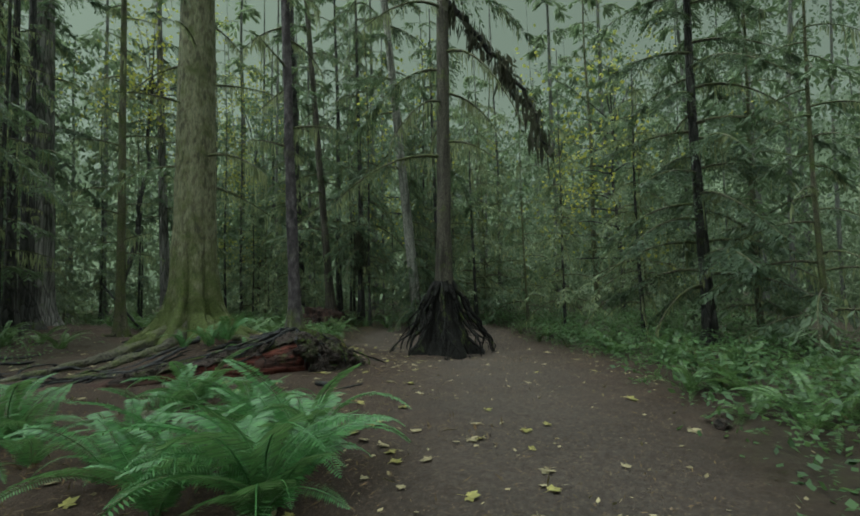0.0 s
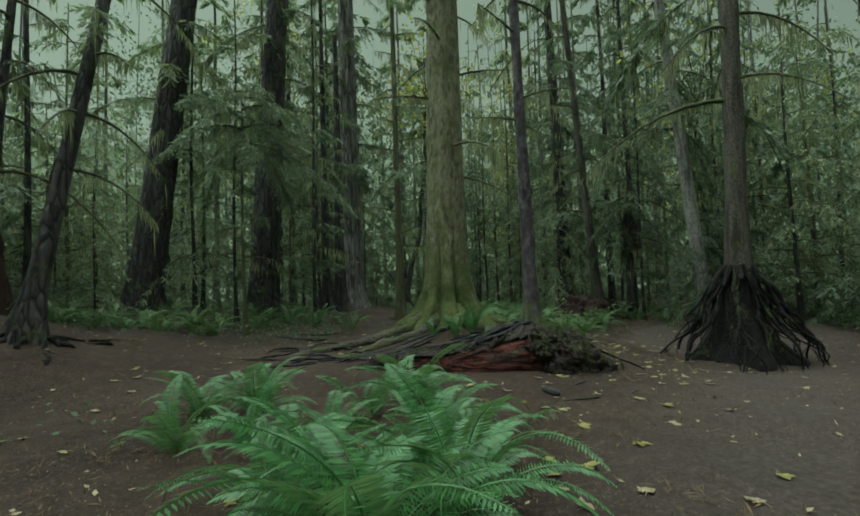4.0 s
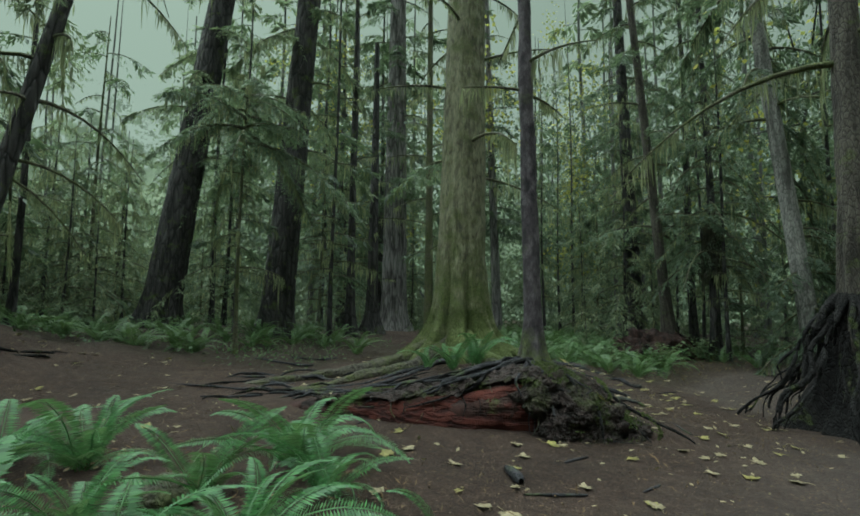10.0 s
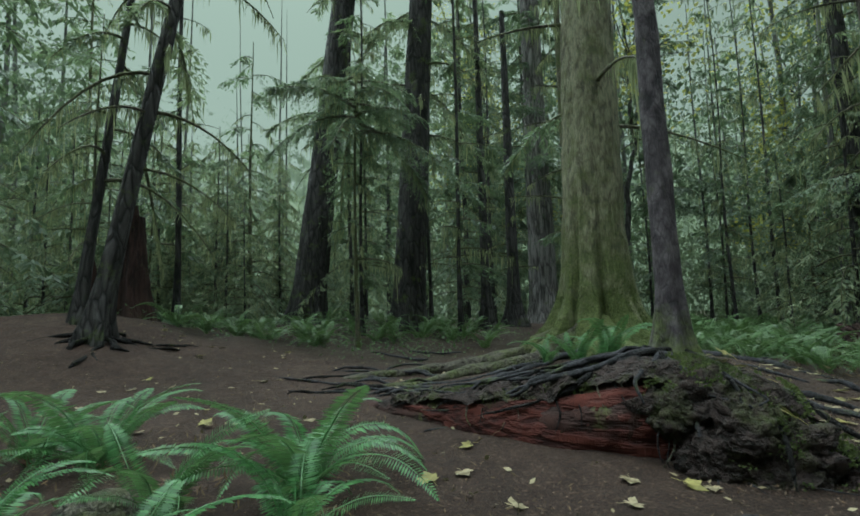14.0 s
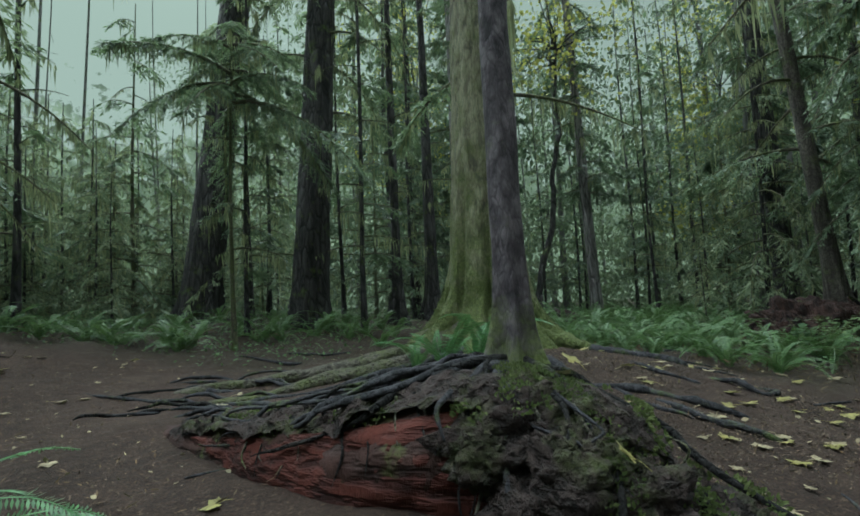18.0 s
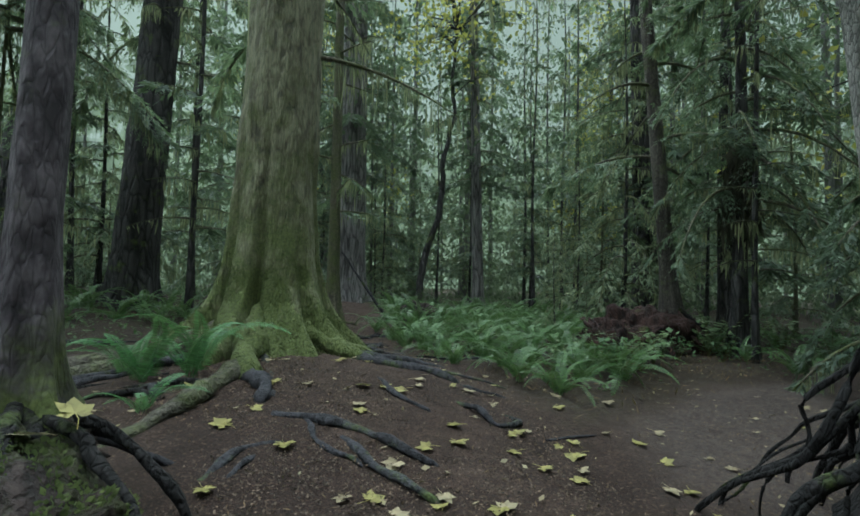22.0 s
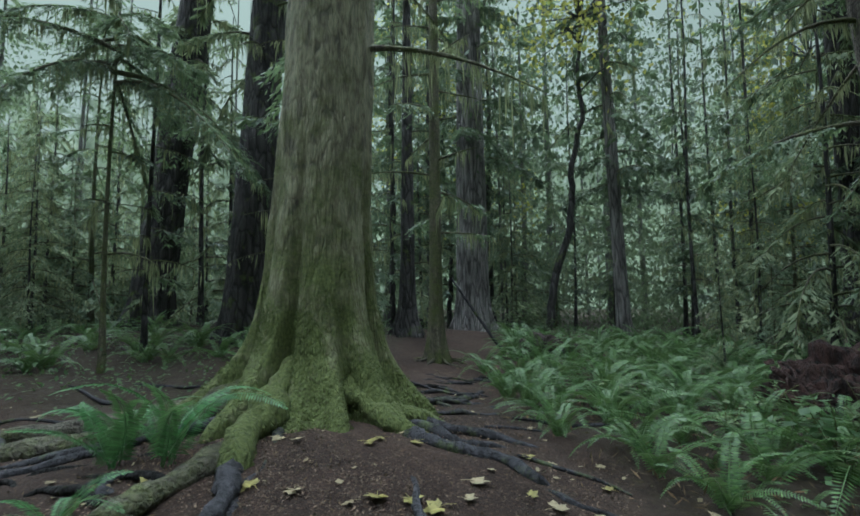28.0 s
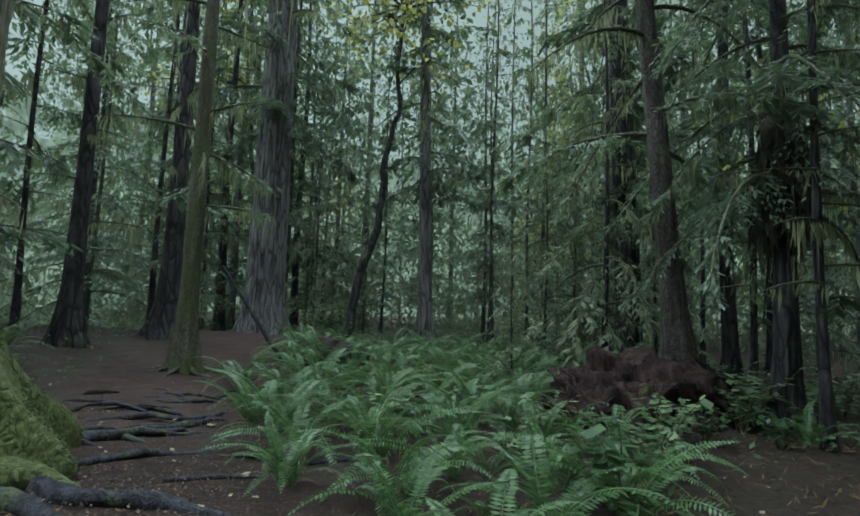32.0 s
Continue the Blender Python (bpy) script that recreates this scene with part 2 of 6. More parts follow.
# light grey imitates haze in front of far trunks and stems
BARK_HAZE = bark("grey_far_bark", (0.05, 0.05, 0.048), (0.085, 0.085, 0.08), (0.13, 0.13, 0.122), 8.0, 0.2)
STUMP_RED = bark("red_brown_stump_wood", (0.008, 0.0045, 0.0045), (0.024, 0.012, 0.0105), (0.058, 0.029, 0.024), 11.0, 0.05, depth=0.08)
NEEDLES = leafy("hemlock_needles", (0.052, 0.076, 0.051), (0.13, 0.176, 0.115), 0.45)
# haze is painted into these two: paler needles for middle and far distance
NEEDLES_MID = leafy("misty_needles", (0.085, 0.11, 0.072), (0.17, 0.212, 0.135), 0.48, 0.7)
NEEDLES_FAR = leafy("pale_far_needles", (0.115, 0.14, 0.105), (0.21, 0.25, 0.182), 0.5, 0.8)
NEEDLES_DARK = leafy("dark_cedar_sprays", (0.032, 0.05, 0.036), (0.085, 0.12, 0.08), 0.4)
NEEDLES_PALE = leafy("lichen_grey_sprays", (0.1, 0.125, 0.082), (0.23, 0.27, 0.17), 0.45, 0.8)
MOSS = leafy("hanging_moss", (0.14, 0.15, 0.09), (0.34, 0.36, 0.21), 0.5, 0.9)
MOSS_BLACK = leafy("black_hanging_moss", (0.025, 0.024, 0.018), (0.062, 0.058, 0.042), 0.15, 0.95)
YELLOW = leafy("yellow_maple_leaves", (0.25, 0.25, 0.045), (0.48, 0.44, 0.08), 0.55)
FERN = leafy("sword_fern_green", (0.03, 0.068, 0.022), (0.095, 0.168, 0.052), 0.3, 0.36)
FERN_NEAR = leafy("glossy_fern_green", (0.03, 0.088, 0.029), (0.092, 0.215, 0.072), 0.35, 0.3)
FERN_DEAD = leafy("withered_fern_brown", (0.05, 0.028, 0.014), (0.12, 0.072, 0.038), 0.2, 0.8)
HERB = leafy("undergrowth_leaves", (0.024, 0.054, 0.02), (0.062, 0.115, 0.042), 0.4)
HERB_PALE = leafy("pale_shrub_leaves", (0.08, 0.125, 0.06), (0.19, 0.25, 0.12), 0.4)
STALK = bark("fern_stalk", (0.05, 0.06, 0.02), (0.09, 0.1, 0.035), (0.13, 0.13, 0.05), 20.0)
LEAF_Y = leafy("fallen_yellow_leaf", (0.12, 0.098, 0.03), (0.25, 0.22, 0.07), 0.15, 0.6)
LEAF_T = leafy("fallen_tan_leaf", (0.13, 0.1, 0.055), (0.26, 0.215, 0.135), 0.1, 0.7)
MOSS_CLUMP = leafy("moss_tufts", (0.05, 0.063, 0.018), (0.08, 0.097, 0.029), 0.3, 0.95)
CHIPS = leafy("wood_chip_litter", (0.018, 0.012, 0.009), (0.13, 0.09, 0.065), 0.05, 0.85)


# ---- mesh helpers ----
class Shape:
    """Collects vertices and faces for one mesh."""

    def __init__(self):
        self.v, self.f, self.n = [], [], 0

    def add(self, verts, faces):
        self.v.append(np.asarray(verts, float))
        self.f.append((np.asarray(faces, int) + self.n))
        self.n += len(verts)
        return self

    def tube(self, points, radii, sides=8):
        """A tapering tube along points."""
        p = np.asarray(points, float)
        r = np.broadcast_to(np.asarray(radii, float), (len(p),))
        d = np.gradient(p, axis=0)
        d /= np.linalg.norm(d, axis=1, keepdims=True) + 1e-9
        side = np.cross(d, np.where(np.abs(d[:, 2:3]) > 0.9, [[1.0, 0, 0]], [[0, 0, 1.0]]))
        side /= np.linalg.norm(side, axis=1, keepdims=True) + 1e-9
        up = np.cross(side, d)
        a = np.linspace(0, 2 * np.pi, sides, endpoint=False)
        ring = p[:, None] + r[:, None, None] * (np.cos(a)[None, :, None] * side[:, None] + np.sin(a)[None, :, None] * up[:, None])
        i, j = np.meshgrid(np.arange(len(p) - 1), np.arange(sides), indexing="ij")
        k = (j + 1) % sides
        faces = np.stack([i * sides + j, i * sides + k, (i + 1) * sides + k, (i + 1) * sides + j], -1).reshape(-1, 4)
        return self.add(ring.reshape(-1, 3), faces)

    def blades(self, at, along, across):
        """Leaf-shaped quads: from at, a vector along each and a vector across its half width."""
        at, along, across = (np.asarray(q, float) for q in (at, along, across))
        v = np.stack([at, at + 0.45 * along + across, at + along, at + 0.45 * along - across], 1).reshape(-1, 3)
        return self.add(v, np.arange(len(v)).reshape(-1, 4))

    def mesh(self, name, mat, smooth=True):
        me = bpy.data.meshes.new(name)
        v, f = np.concatenate(self.v), np.concatenate(self.f)
        me.vertices.add(len(v))
        me.vertices.foreach_set("co", v.ravel())
        me.loops.add(f.size)
        me.loops.foreach_set("vertex_index", f.ravel())
        me.polygons.add(len(f))
        me.polygons.foreach_set("loop_start", np.arange(len(f)) * 4)
        me.polygons.foreach_set("use_smooth", np.full(len(f), smooth))
        me.update(calc_edges=True)
        me.materials.append(mat)
        return me


def thing(name, label, category, group="", kind="", at=(0, 0, 0), turn=0.0):
    ob = new(name)
    ob.matrix_world = pose(*at, 0, 0, turn)
    return tagged(ob, label, category, group, kind)


def part(name, me, parent, label=""):
    ob = new(name, me)
    ob.parent = parent
    return tagged(ob, label)


def hill(x, y, cx, cy, h, s):
    return h * np.exp(-((x - cx) ** 2 + (y - cy) ** 2) / (2 * s * s))


def height(x, y):
    """The lie of the ground."""
    x, y = np.asarray(x, float), np.asarray(y, float)
    z = hill(x, y, 2.7, 4.8, 0.48, 1.7) + hill(x, y, -4.5, 14.5, 0.85, 4.5) + hill(x, y, -8.3, 7.3, 1.15, 2.3) + hill(x, y, 4.5, 17, 0.35, 4)
    return z + hill(x, y, 6.8, 0.6, -0.45, 2.3) + hill(x, y, 6.55, 1.2, 0.12, 0.7)


def trail(x, y):
    """1 on the trodden soil, falling to 0 in the undergrowth."""
    x, y = np.asarray(x, float), np.asarray(y, float)
    wob = 0.35 * np.sin(1.7 * x + 0.6) + 0.3 * np.sin(2.3 * y + 1.1) + 0.15 * np.sin(5.1 * x - 3.3 * y)

    def blob(cx, cy, rx, ry, turn=0.0):
        c, s = math.cos(radians(turn)), math.sin(radians(turn))
        u, v = ((x - cx) * c + (y - cy) * s) / rx, (-(x - cx) * s + (y - cy) * c) / ry
        return 1.0 - np.sqrt(u * u + v * v)

    best = np.maximum.reduce([
        blob(-2.0, -1.0, 7.5, 4.6, 12), blob(4.5, -1.6, 8.0, 3.2, 10), blob(11, 0.8, 7, 1.6, 12), blob(2.0, 4.0, 3.6, 4.2),
        blob(-4.5, 4.9, 6.5, 3.0, -10), blob(3.9, 13.0, 1.3, 7.5, -4), blob(7.6, 2.3, 5.5, 2.1, 20), blob(-8, -6, 9, 4)])
    edge = np.interp(x, [-9, -0.4, 1.15, 3.35, 5.3, 8.0, 10.9, 12.8, 16], [-6.5, -5.3, -4.9, -4.5, -3.4, -1.85, 0.1, 1.8, 4.5])
    best = np.minimum(best, 0.3 * (y - edge))
    return np.clip((best + 0.12 * wob) * 5.0 + 0.5, 0, 1)


# ---- ground: one sheet out to the horizon ----
def ground():
    def steps(lo, hi, step):
        inner = np.arange(lo, hi, step)
        grow = np.cumsum(0.3 * 1.22 ** np.arange(30))
        return np.concatenate([(lo - grow)[::-1], inner, hi + grow])

    xs, ys = steps(-11, 16, 0.13), steps(-8, 20, 0.13)
    gx, gy = np.meshgrid(xs, ys)
    px, py = gx.ravel(), gy.ravel()
    rough = np.array([noise.noise((a * 0.8, b * 0.8, 0)) * 0.09 + noise.noise((a * 3.1, b * 3.1, 4)) * 0.03 + noise.noise((a * 9, b * 9, 7)) * 0.018
                      if abs(a) < 25 and abs(b) < 30 else 0.0 for a, b in zip(px, py)])
    open_soil = trail(px, py)
    pz = height(px, py) + rough * (0.55 + 0.9 * (1 - open_soil))
    s = Shape()
    i, j = np.meshgrid(np.arange(len(ys) - 1), np.arange(len(xs) - 1), indexing="ij")
    n = len(xs)
    f = np.stack([i * n + j, i * n + j + 1, (i + 1) * n + j + 1, (i + 1) * n + j], -1).reshape(-1, 4)
    me = s.add(np.stack([px, py, pz], 1), f).mesh("ground", SOIL)
    att = me.attributes.new("litter", "FLOAT", "POINT")
    att.data.foreach_set("value", 1.0 - open_soil)
    # where the trail is worn and gets its painted sky light
    track = np.minimum(np.abs((py + 2.6) - 0.42 * (px - 1.0)) / 1.9, np.abs((py - 2.6) - 0.42 * (px - 6.0)) / 2.4 + np.clip(6.6 - px, 0, 3))
    worn = me.attributes.new("worn", "FLOAT", "POINT")
    worn.data.foreach_set("value", (np.clip(1.3 - track, 0, 1) * open_soil * 0.62).astype(np.float32))
    return tagged(new("ground", me), "trodden brown forest soil with needle litter and low moss", "ground", kind="structure")


ground()


# ---- trees ----
def trunk_mesh(name, mat, r, h, lean=(0, 0), flare=0.6, lobes=5, seed=0, sides=28, bend=0.0, rough=0.012, fine=0.35, tip=0.35, foot=0.55, below=0.4, groove=0.0, buttress=()):
    """A trunk with a flared and lobed foot; lean is its drift in metres per metre of height, bend a slow curve."""
    rnd = random.Random(seed)
    z = np.concatenate([np.arange(-below, 1.6, fine * 0.4), np.arange(1.6, 7, fine), np.arange(7, h + 0.1, 1.4)])
    z = np.append(z[z < h - 0.05], h)
    a = np.linspace(0, 2 * np.pi, sides, endpoint=False)
    ph = rnd.uniform(0, 6.28)
    zz, aa = np.meshgrid(z, a, indexing="ij")
    grow = np.exp(-np.maximum(zz, 0) / foot)
    lobe = 0.5 + 0.5 * np.cos(lobes * aa + ph + 0.8 * np.sin(aa + ph))
    rad = r * (1 - (1 - tip) * np.maximum(zz, 0) / h) * (1 + flare * grow * (0.35 + 1.1 * lobe ** 1.5) + 0.1 * np.exp(-np.maximum(zz, 0) / 2.5) * (lobe - 0.5))
    if groove:
        cut = (0.5 + 0.5 * np.cos(lobes * aa + ph + 1.1 * np.sin(aa + ph) + 0.5 * np.sin(2 * aa))) ** 5
        long = 0.65 + 0.35 * np.sin(3 * aa + ph)
        rad = r * (1 - (1 - tip) * np.maximum(zz, 0) / h) * (1 + flare * grow * (0.55 + 0.5 * np.sin(2.5 * aa + ph) ** 2) - groove * cut * np.exp(-np.maximum(zz - 0.15, 0) / (1.3 * long)))
    for way, reach, wide in buttress:
        turn = (aa - radians(way) + np.pi) % (2 * np.pi) - np.pi
        up = np.maximum(zz - 0.14, 0)
        rad = rad + reach * np.exp(-up / (0.28 + 0.25 * reach)) * np.exp(-(turn / (wide * (1 + 0.35 * up))) ** 2)
    if rough:
        o = rnd.uniform(0, 50)
        bumps = np.array([noise.noise((math.cos(q) * r * 5 + o, math.sin(q) * r * 5, w * 1.1)) + 0.5 * noise.noise((math.cos(q) * r * 14 + o, math.sin(q) * r * 14, w * 2.6)) for w, q in zip(zz.ravel(), aa.ravel())])
        rad = rad + rough * bumps.reshape(rad.shape)
    cx = lean[0] * zz + bend * np.sin(zz * 0.55 + ph)
    cy = lean[1] * zz + bend * np.cos(zz * 0.45 + ph)
    v = np.stack([cx + rad * np.cos(aa), cy + rad * np.sin(aa), zz], -1).reshape(-1, 3)
    i, j = np.meshgrid(np.arange(len(z) - 1), np.arange(sides), indexing="ij")
    k = (j + 1) % sides
    f = np.stack([i * sides + j, i * sides + k, (i + 1) * sides + k, (i + 1) * sides + j], -1).reshape(-1, 4)
    return Shape().add(v, f).mesh(name, mat)


def crown_meshes(seed, low, high, branches, reach, droop, mat, moss=0.3, spray=0.24, lean=(0, 0), density=1.0, limb_mat=None, dead=0.25, side=None, split=False):
    """Limbs and drooping flat sprays of a conifer. Returns the limb mesh, the spray mesh and the hanging-moss mesh."""
    rnd = np.random.RandomState(seed)
    limbs, single = Shape(), []
    at, along, across = [], [], []
    mat_at, mat_along, mat_across = [], [], []
    for b in range(branches):
        q = (b + rnd.rand()) / branches
        z0 = low + (high - low) * q ** 1.2
        az = b * 2.399 + rnd.uniform(-0.4, 0.4)
        if side is not None:
            az = side + rnd.uniform(-0.9, 0.9)
        ln = reach * (1 - 0.7 * q) * rnd.uniform(0.6, 1.15) + 0.3
        s = np.linspace(0, 1, 8)
        d = np.array([math.cos(az), math.sin(az)])
        n = np.array([-d[1], d[0]])
        curve = rnd.uniform(-0.25, 0.25)
        drop = droop * rnd.uniform(0.6, 1.3)
        xy = np.outer(s * ln, d) + np.outer(curve * ln * s ** 2, n) + np.array(lean) * z0
        zz = z0 + ln * (rnd.uniform(0.0, 0.3) * s - drop * s ** 2)
        pts = np.column_stack([xy, zz])
        thick = 0.006 + 0.014 * (1 - s) * ln ** 0.7
        if split:
            single.append(Shape().tube(pts, thick * 1.4, 6).mesh("branch", limb_mat or BARK_YOUNG))
        else:
            limbs.tube(pts, thick, 4)
        bare = rnd.rand() < dead
        if rnd.rand() < moss or bare:
            k = int((70 if split else 26) * ln) + 8
            u = np.clip(rnd.choice(rnd.rand(5), k) + rnd.normal(0, 0.09, k), 0, 1)
            base = np.stack([np.interp(u, s, pts[:, c]) for c in range(3)], 1)
            mat_at.append(base)
            hang = np.column_stack([rnd.normal(0, 0.03, k), rnd.normal(0, 0.03, k), -rnd.gamma(2.0, 0.085, k) * (0.4 + 1.2 * rnd.rand()) - 0.03])
            mat_along.append(hang)
            w = rnd.normal(0, 1, (k, 2))
            w /= np.linalg.norm(w, axis=1, keepdims=True)
            mat_across.append(np.column_stack([w * (rnd.uniform(0.005, 0.016, (k, 1)) if split else rnd.uniform(0.009, 0.024, (k, 1))), np.zeros(k)]))
        if bare:
            continue
        fine = 0.66 if split else 1.0
        m = max(4, int(9 * ln * density / fine))
        for sgn in (-1, 1):
            u = np.sort(rnd.uniform(0.12, 1.0, m))
            base = np.stack([np.interp(u, s, pts[:, c]) for c in range(3)], 1)
            tl = (0.22 + 0.36 * ln * (1 - u) * rnd.uniform(0.5, 1.0, m)).clip(0.15, 0.95)
            fwd = rnd.uniform(0.3, 0.9, (m, 1))
            dirs = np.column_stack([d * fwd + sgn * n * np.sqrt(1 - fwd ** 2 * 0.8), -rnd.uniform(0.15, 0.9, m) * (0.6 + drop)])
            dirs /= np.linalg.norm(dirs, axis=1, keepdims=True)
            for w in np.linspace(0.0, 1.0, 8 if split else 4):
                tip = base + dirs * (tl * w)[:, None] - np.array([0, 0, 1.0]) * (0.3 * tl * w * w)[:, None]
                size = (fine if split else 1.2) * spray * rnd.uniform(0.55, 1.25, m) * (1.1 - 0.4 * w)
                for fork in (-1, 1):
                    al = dirs + fork * 0.7 * np.cross(dirs, [0, 0, 1.0]) + rnd.normal(0, 0.18, (m, 3)) - np.array([0, 0, 0.25])
                    al /= np.linalg.norm(al, axis=1, keepdims=True)
                    ac = np.cross(al, np.array([0, 0, 1.0]) + rnd.normal(0, 0.35, (m, 3)))
                    ac /= np.linalg.norm(ac, axis=1, keepdims=True) + 1e-9
                    at.append(tip)
                    along.append(al * size[:, None])
                    across.append(ac * (size * rnd.uniform(0.09, 0.16, m))[:, None])
    out = [single if split else limbs.mesh("branchwork", limb_mat or BARK_YOUNG)]
    out.append(Shape().blades(np.concatenate(at), np.concatenate(along), np.concatenate(across)).mesh("sprays", mat, False) if at else None)
    out.append(Shape().blades(np.concatenate(mat_at), np.concatenate(mat_along), np.concatenate(mat_across)).mesh("moss", MOSS, False) if mat_at else None)
    return out


def dress(tree, meshes):
    for name, me in zip(("branchwork", "foliage", "hanging_moss"), meshes):
        if isinstance(me, list):
            stem = next(c for c in tree.children if c.name.startswith("trunk"))
            for one in me:
                part("branch", one, stem)
        elif me is not None:
            tagged(part(name, me, tree), kind="stuff")


def z_at(x, y):
    return float(height(x, y))


# the big mossy spruce, the furrowed firs behind it, and the trunks along the trail
TREES = [
    # name, label, x, y, radius, height, lean, flare, lobes, bark, sides
    ("spruce", "big spruce trunk with mossy flaking bark and buttress roots", 2.42, 6.2, 0.575, 24, (0.03, 0.02), 1.0, 8, BARK_MOSSY, 168),
    ("fir", "tall grey fir with deeply furrowed bark", 4.85, 18.7, 0.62, 30, (0.0, 0.0), 0.45, 7, BARK_FIR, 40),
    ("fir", "old dark fir with thick furrowed bark", -1.05, 12.35, 0.5, 28, (0.06, 0.0), 0.4, 6, BARK_DARK, 36),
    ("fir", "old leaning fir, charred dark at the foot", -4.55, 14.1, 0.56, 28, (0.12, 0.0), 0.45, 6, BARK_DARK, 36),
    ("pale_tree", "pale grey bare trunk dark at the foot", 10.4, 3.6, 0.21, 22, (-0.06, 0.06), 0.5, 5, BARK_PALE, 24),
    ("young_hemlock", "slim mossy hemlock on a spread of small roots", 3.66, 11.2, 0.145, 18, (0.0, 0.0), 1.0, 6, BARK_YOUNG, 20),
    ("young_spruce", "straight slim spruce with scaly bark", 10.0, 17.7, 0.24, 24, (-0.03, 0.0), 0.4, 5, BARK_FIR, 20),
    ("dark_cedar", "dark old cedar trunk behind the ferns", 13.4, 12.0, 0.32, 24, (-0.03, 0.0), 0.5, 5, BARK_DARK, 24),
    ("hemlock", "hemlock growing from a reddish rotten root mound", 10.75, 8.0, 0.17, 22, (-0.08, 0.02), 0.9, 5, BARK_BROWN, 24),
    ("dark_cedar", "dark leaning trunk of a cedar", -6.35, 6.1, 0.165, 16, (0.17, 0.05), 1.1, 5, BARK_DARK, 20),
    ("dark_cedar", "slim dark leaning cedar", -7.1, 6.8, 0.1, 14, (0.05, 0.1), 0.6, 5, BARK_DARK, 16),
]
# way, reach and width of each ridge at the spruce's foot
BUTTRESS = [(-112, 0.6, 0.19), (-86, 0.3, 0.15), (-62, 0.42, 0.14), (-40, 0.58, 0.16), (-15, 0.45, 0.19), (202, 0.45, 0.18), (172, 0.5, 0.2), (140, 0.4, 0.2), (30, 0.5, 0.22), (80, 0.45, 0.25)]
made = {}
for n, (name, label, x, y, r, h, lean, flare, lobes, mat, sides) in enumerate(TREES):
    tree = thing(name, label, "tree", at=(x, y, z_at(x, y) + (0.42 if n == 8 else 0.0)))
    part("trunk", trunk_mesh("trunk", mat, r, h, lean, flare, lobes, n + 3, sides, rough=0.035 if r > 0.4 else 0.008, fine=0.2 if r > 0.4 else 0.4, foot=0.62 if n == 0 else 0.5, groove=0.6 if n == 0 else 0.0, buttress=BUTTRESS if n == 0 else ()), tree)
    made[n] = tree


def lump(centre, radii, seed, bump=0.25, rows=14, cols=22, fine=0.0):
    """An uneven mound of soil or rotten wood."""
    u = np.linspace(0.02, np.pi - 0.02, rows)
    a = np.linspace(0, 2 * np.pi, cols, endpoint=False)
    uu, aa = np.meshgrid(u, a, indexing="ij")
    d = np.stack([np.sin(uu) * np.cos(aa), np.sin(uu) * np.sin(aa), np.cos(uu)], -1).reshape(-1, 3)
    k = np.array([1 + bump * (noise.noise(Vector(q) * 1.7 + Vector((seed, 0, 0))) + 0.6 * noise.noise(Vector(q) * 4.5 + Vector((0, seed, 0)))) + fine * noise.turbulence(Vector(q) * 6 + Vector((seed, seed, 0)), 4, True) for q in d])
    v = np.asarray(centre) + d * k[:, None] * np.asarray(radii)
    i, j = np.meshgrid(np.arange(rows - 1), np.arange(cols), indexing="ij")
    n = (j + 1) % cols
    return Shape().add(v, np.stack([i * cols + j, (i + 1) * cols + j, (i + 1) * cols + n, i * cols + n], -1).reshape(-1, 4))


def wavy(points, seed, steps=22, wiggle=0.05):
    """A smooth path through points, with small wanderings."""
    p = np.asarray(points, float)
    s = np.concatenate([[0], np.cumsum(np.linalg.norm(np.diff(p, axis=0), axis=1))])
    u = np.linspace(0, s[-1], steps)
    q = np.stack([np.interp(u, s, p[:, c]) for c in range(3)], 1)
    for _ in range(2):
        q[1:-1] = 0.25 * q[:-2] + 0.5 * q[1:-1] + 0.25 * q[2:]
    o = np.array([[noise.noise((w * 2.1, seed * 1.7, c * 9.0)) for c in range(3)] for w in u])
    o[:, 2] *= 0.35
    return q + wiggle * o * np.minimum(1, u / 0.3)[:, None]


def root(parent, points, r0, r1, seed, mat, wiggle=0.06, origin=(0, 0, 0), sides=8):
    """One root as a part of its tree; points are in the world."""
    path = wavy(points, seed, 24, wiggle) - np.asarray(origin)
    s = np.linspace(0, 1, len(path))
    rad = r0 + (r1 - r0) * s ** 0.55
    rad[-3:] *= (0.8, 0.6, 0.35)
    rad = rad * (1 + 0.18 * np.sin(s * 17 + seed))
    shape = Shape().tube(path, rad, sides)
    knobs = np.array([[noise.noise((v[0] * 9 + c * 7, v[1] * 9, v[2] * 9)) + 0.6 * noise.noise((v[0] * 27, v[1] * 27 + c * 7, v[2] * 27)) for c in range(3)] for v in shape.v[0]])
    shape.v[0] = shape.v[0] + knobs * (0.38 * np.repeat(rad, sides))[:, None]
    return part("root", shape.mesh("root", mat), parent)


def along_ground(points, lift=0.0):
    """Ground path: each point is x, y and how far it stands out of the soil."""
    return [(x, y, z_at(x, y) + up + lift) for x, y, up in points]


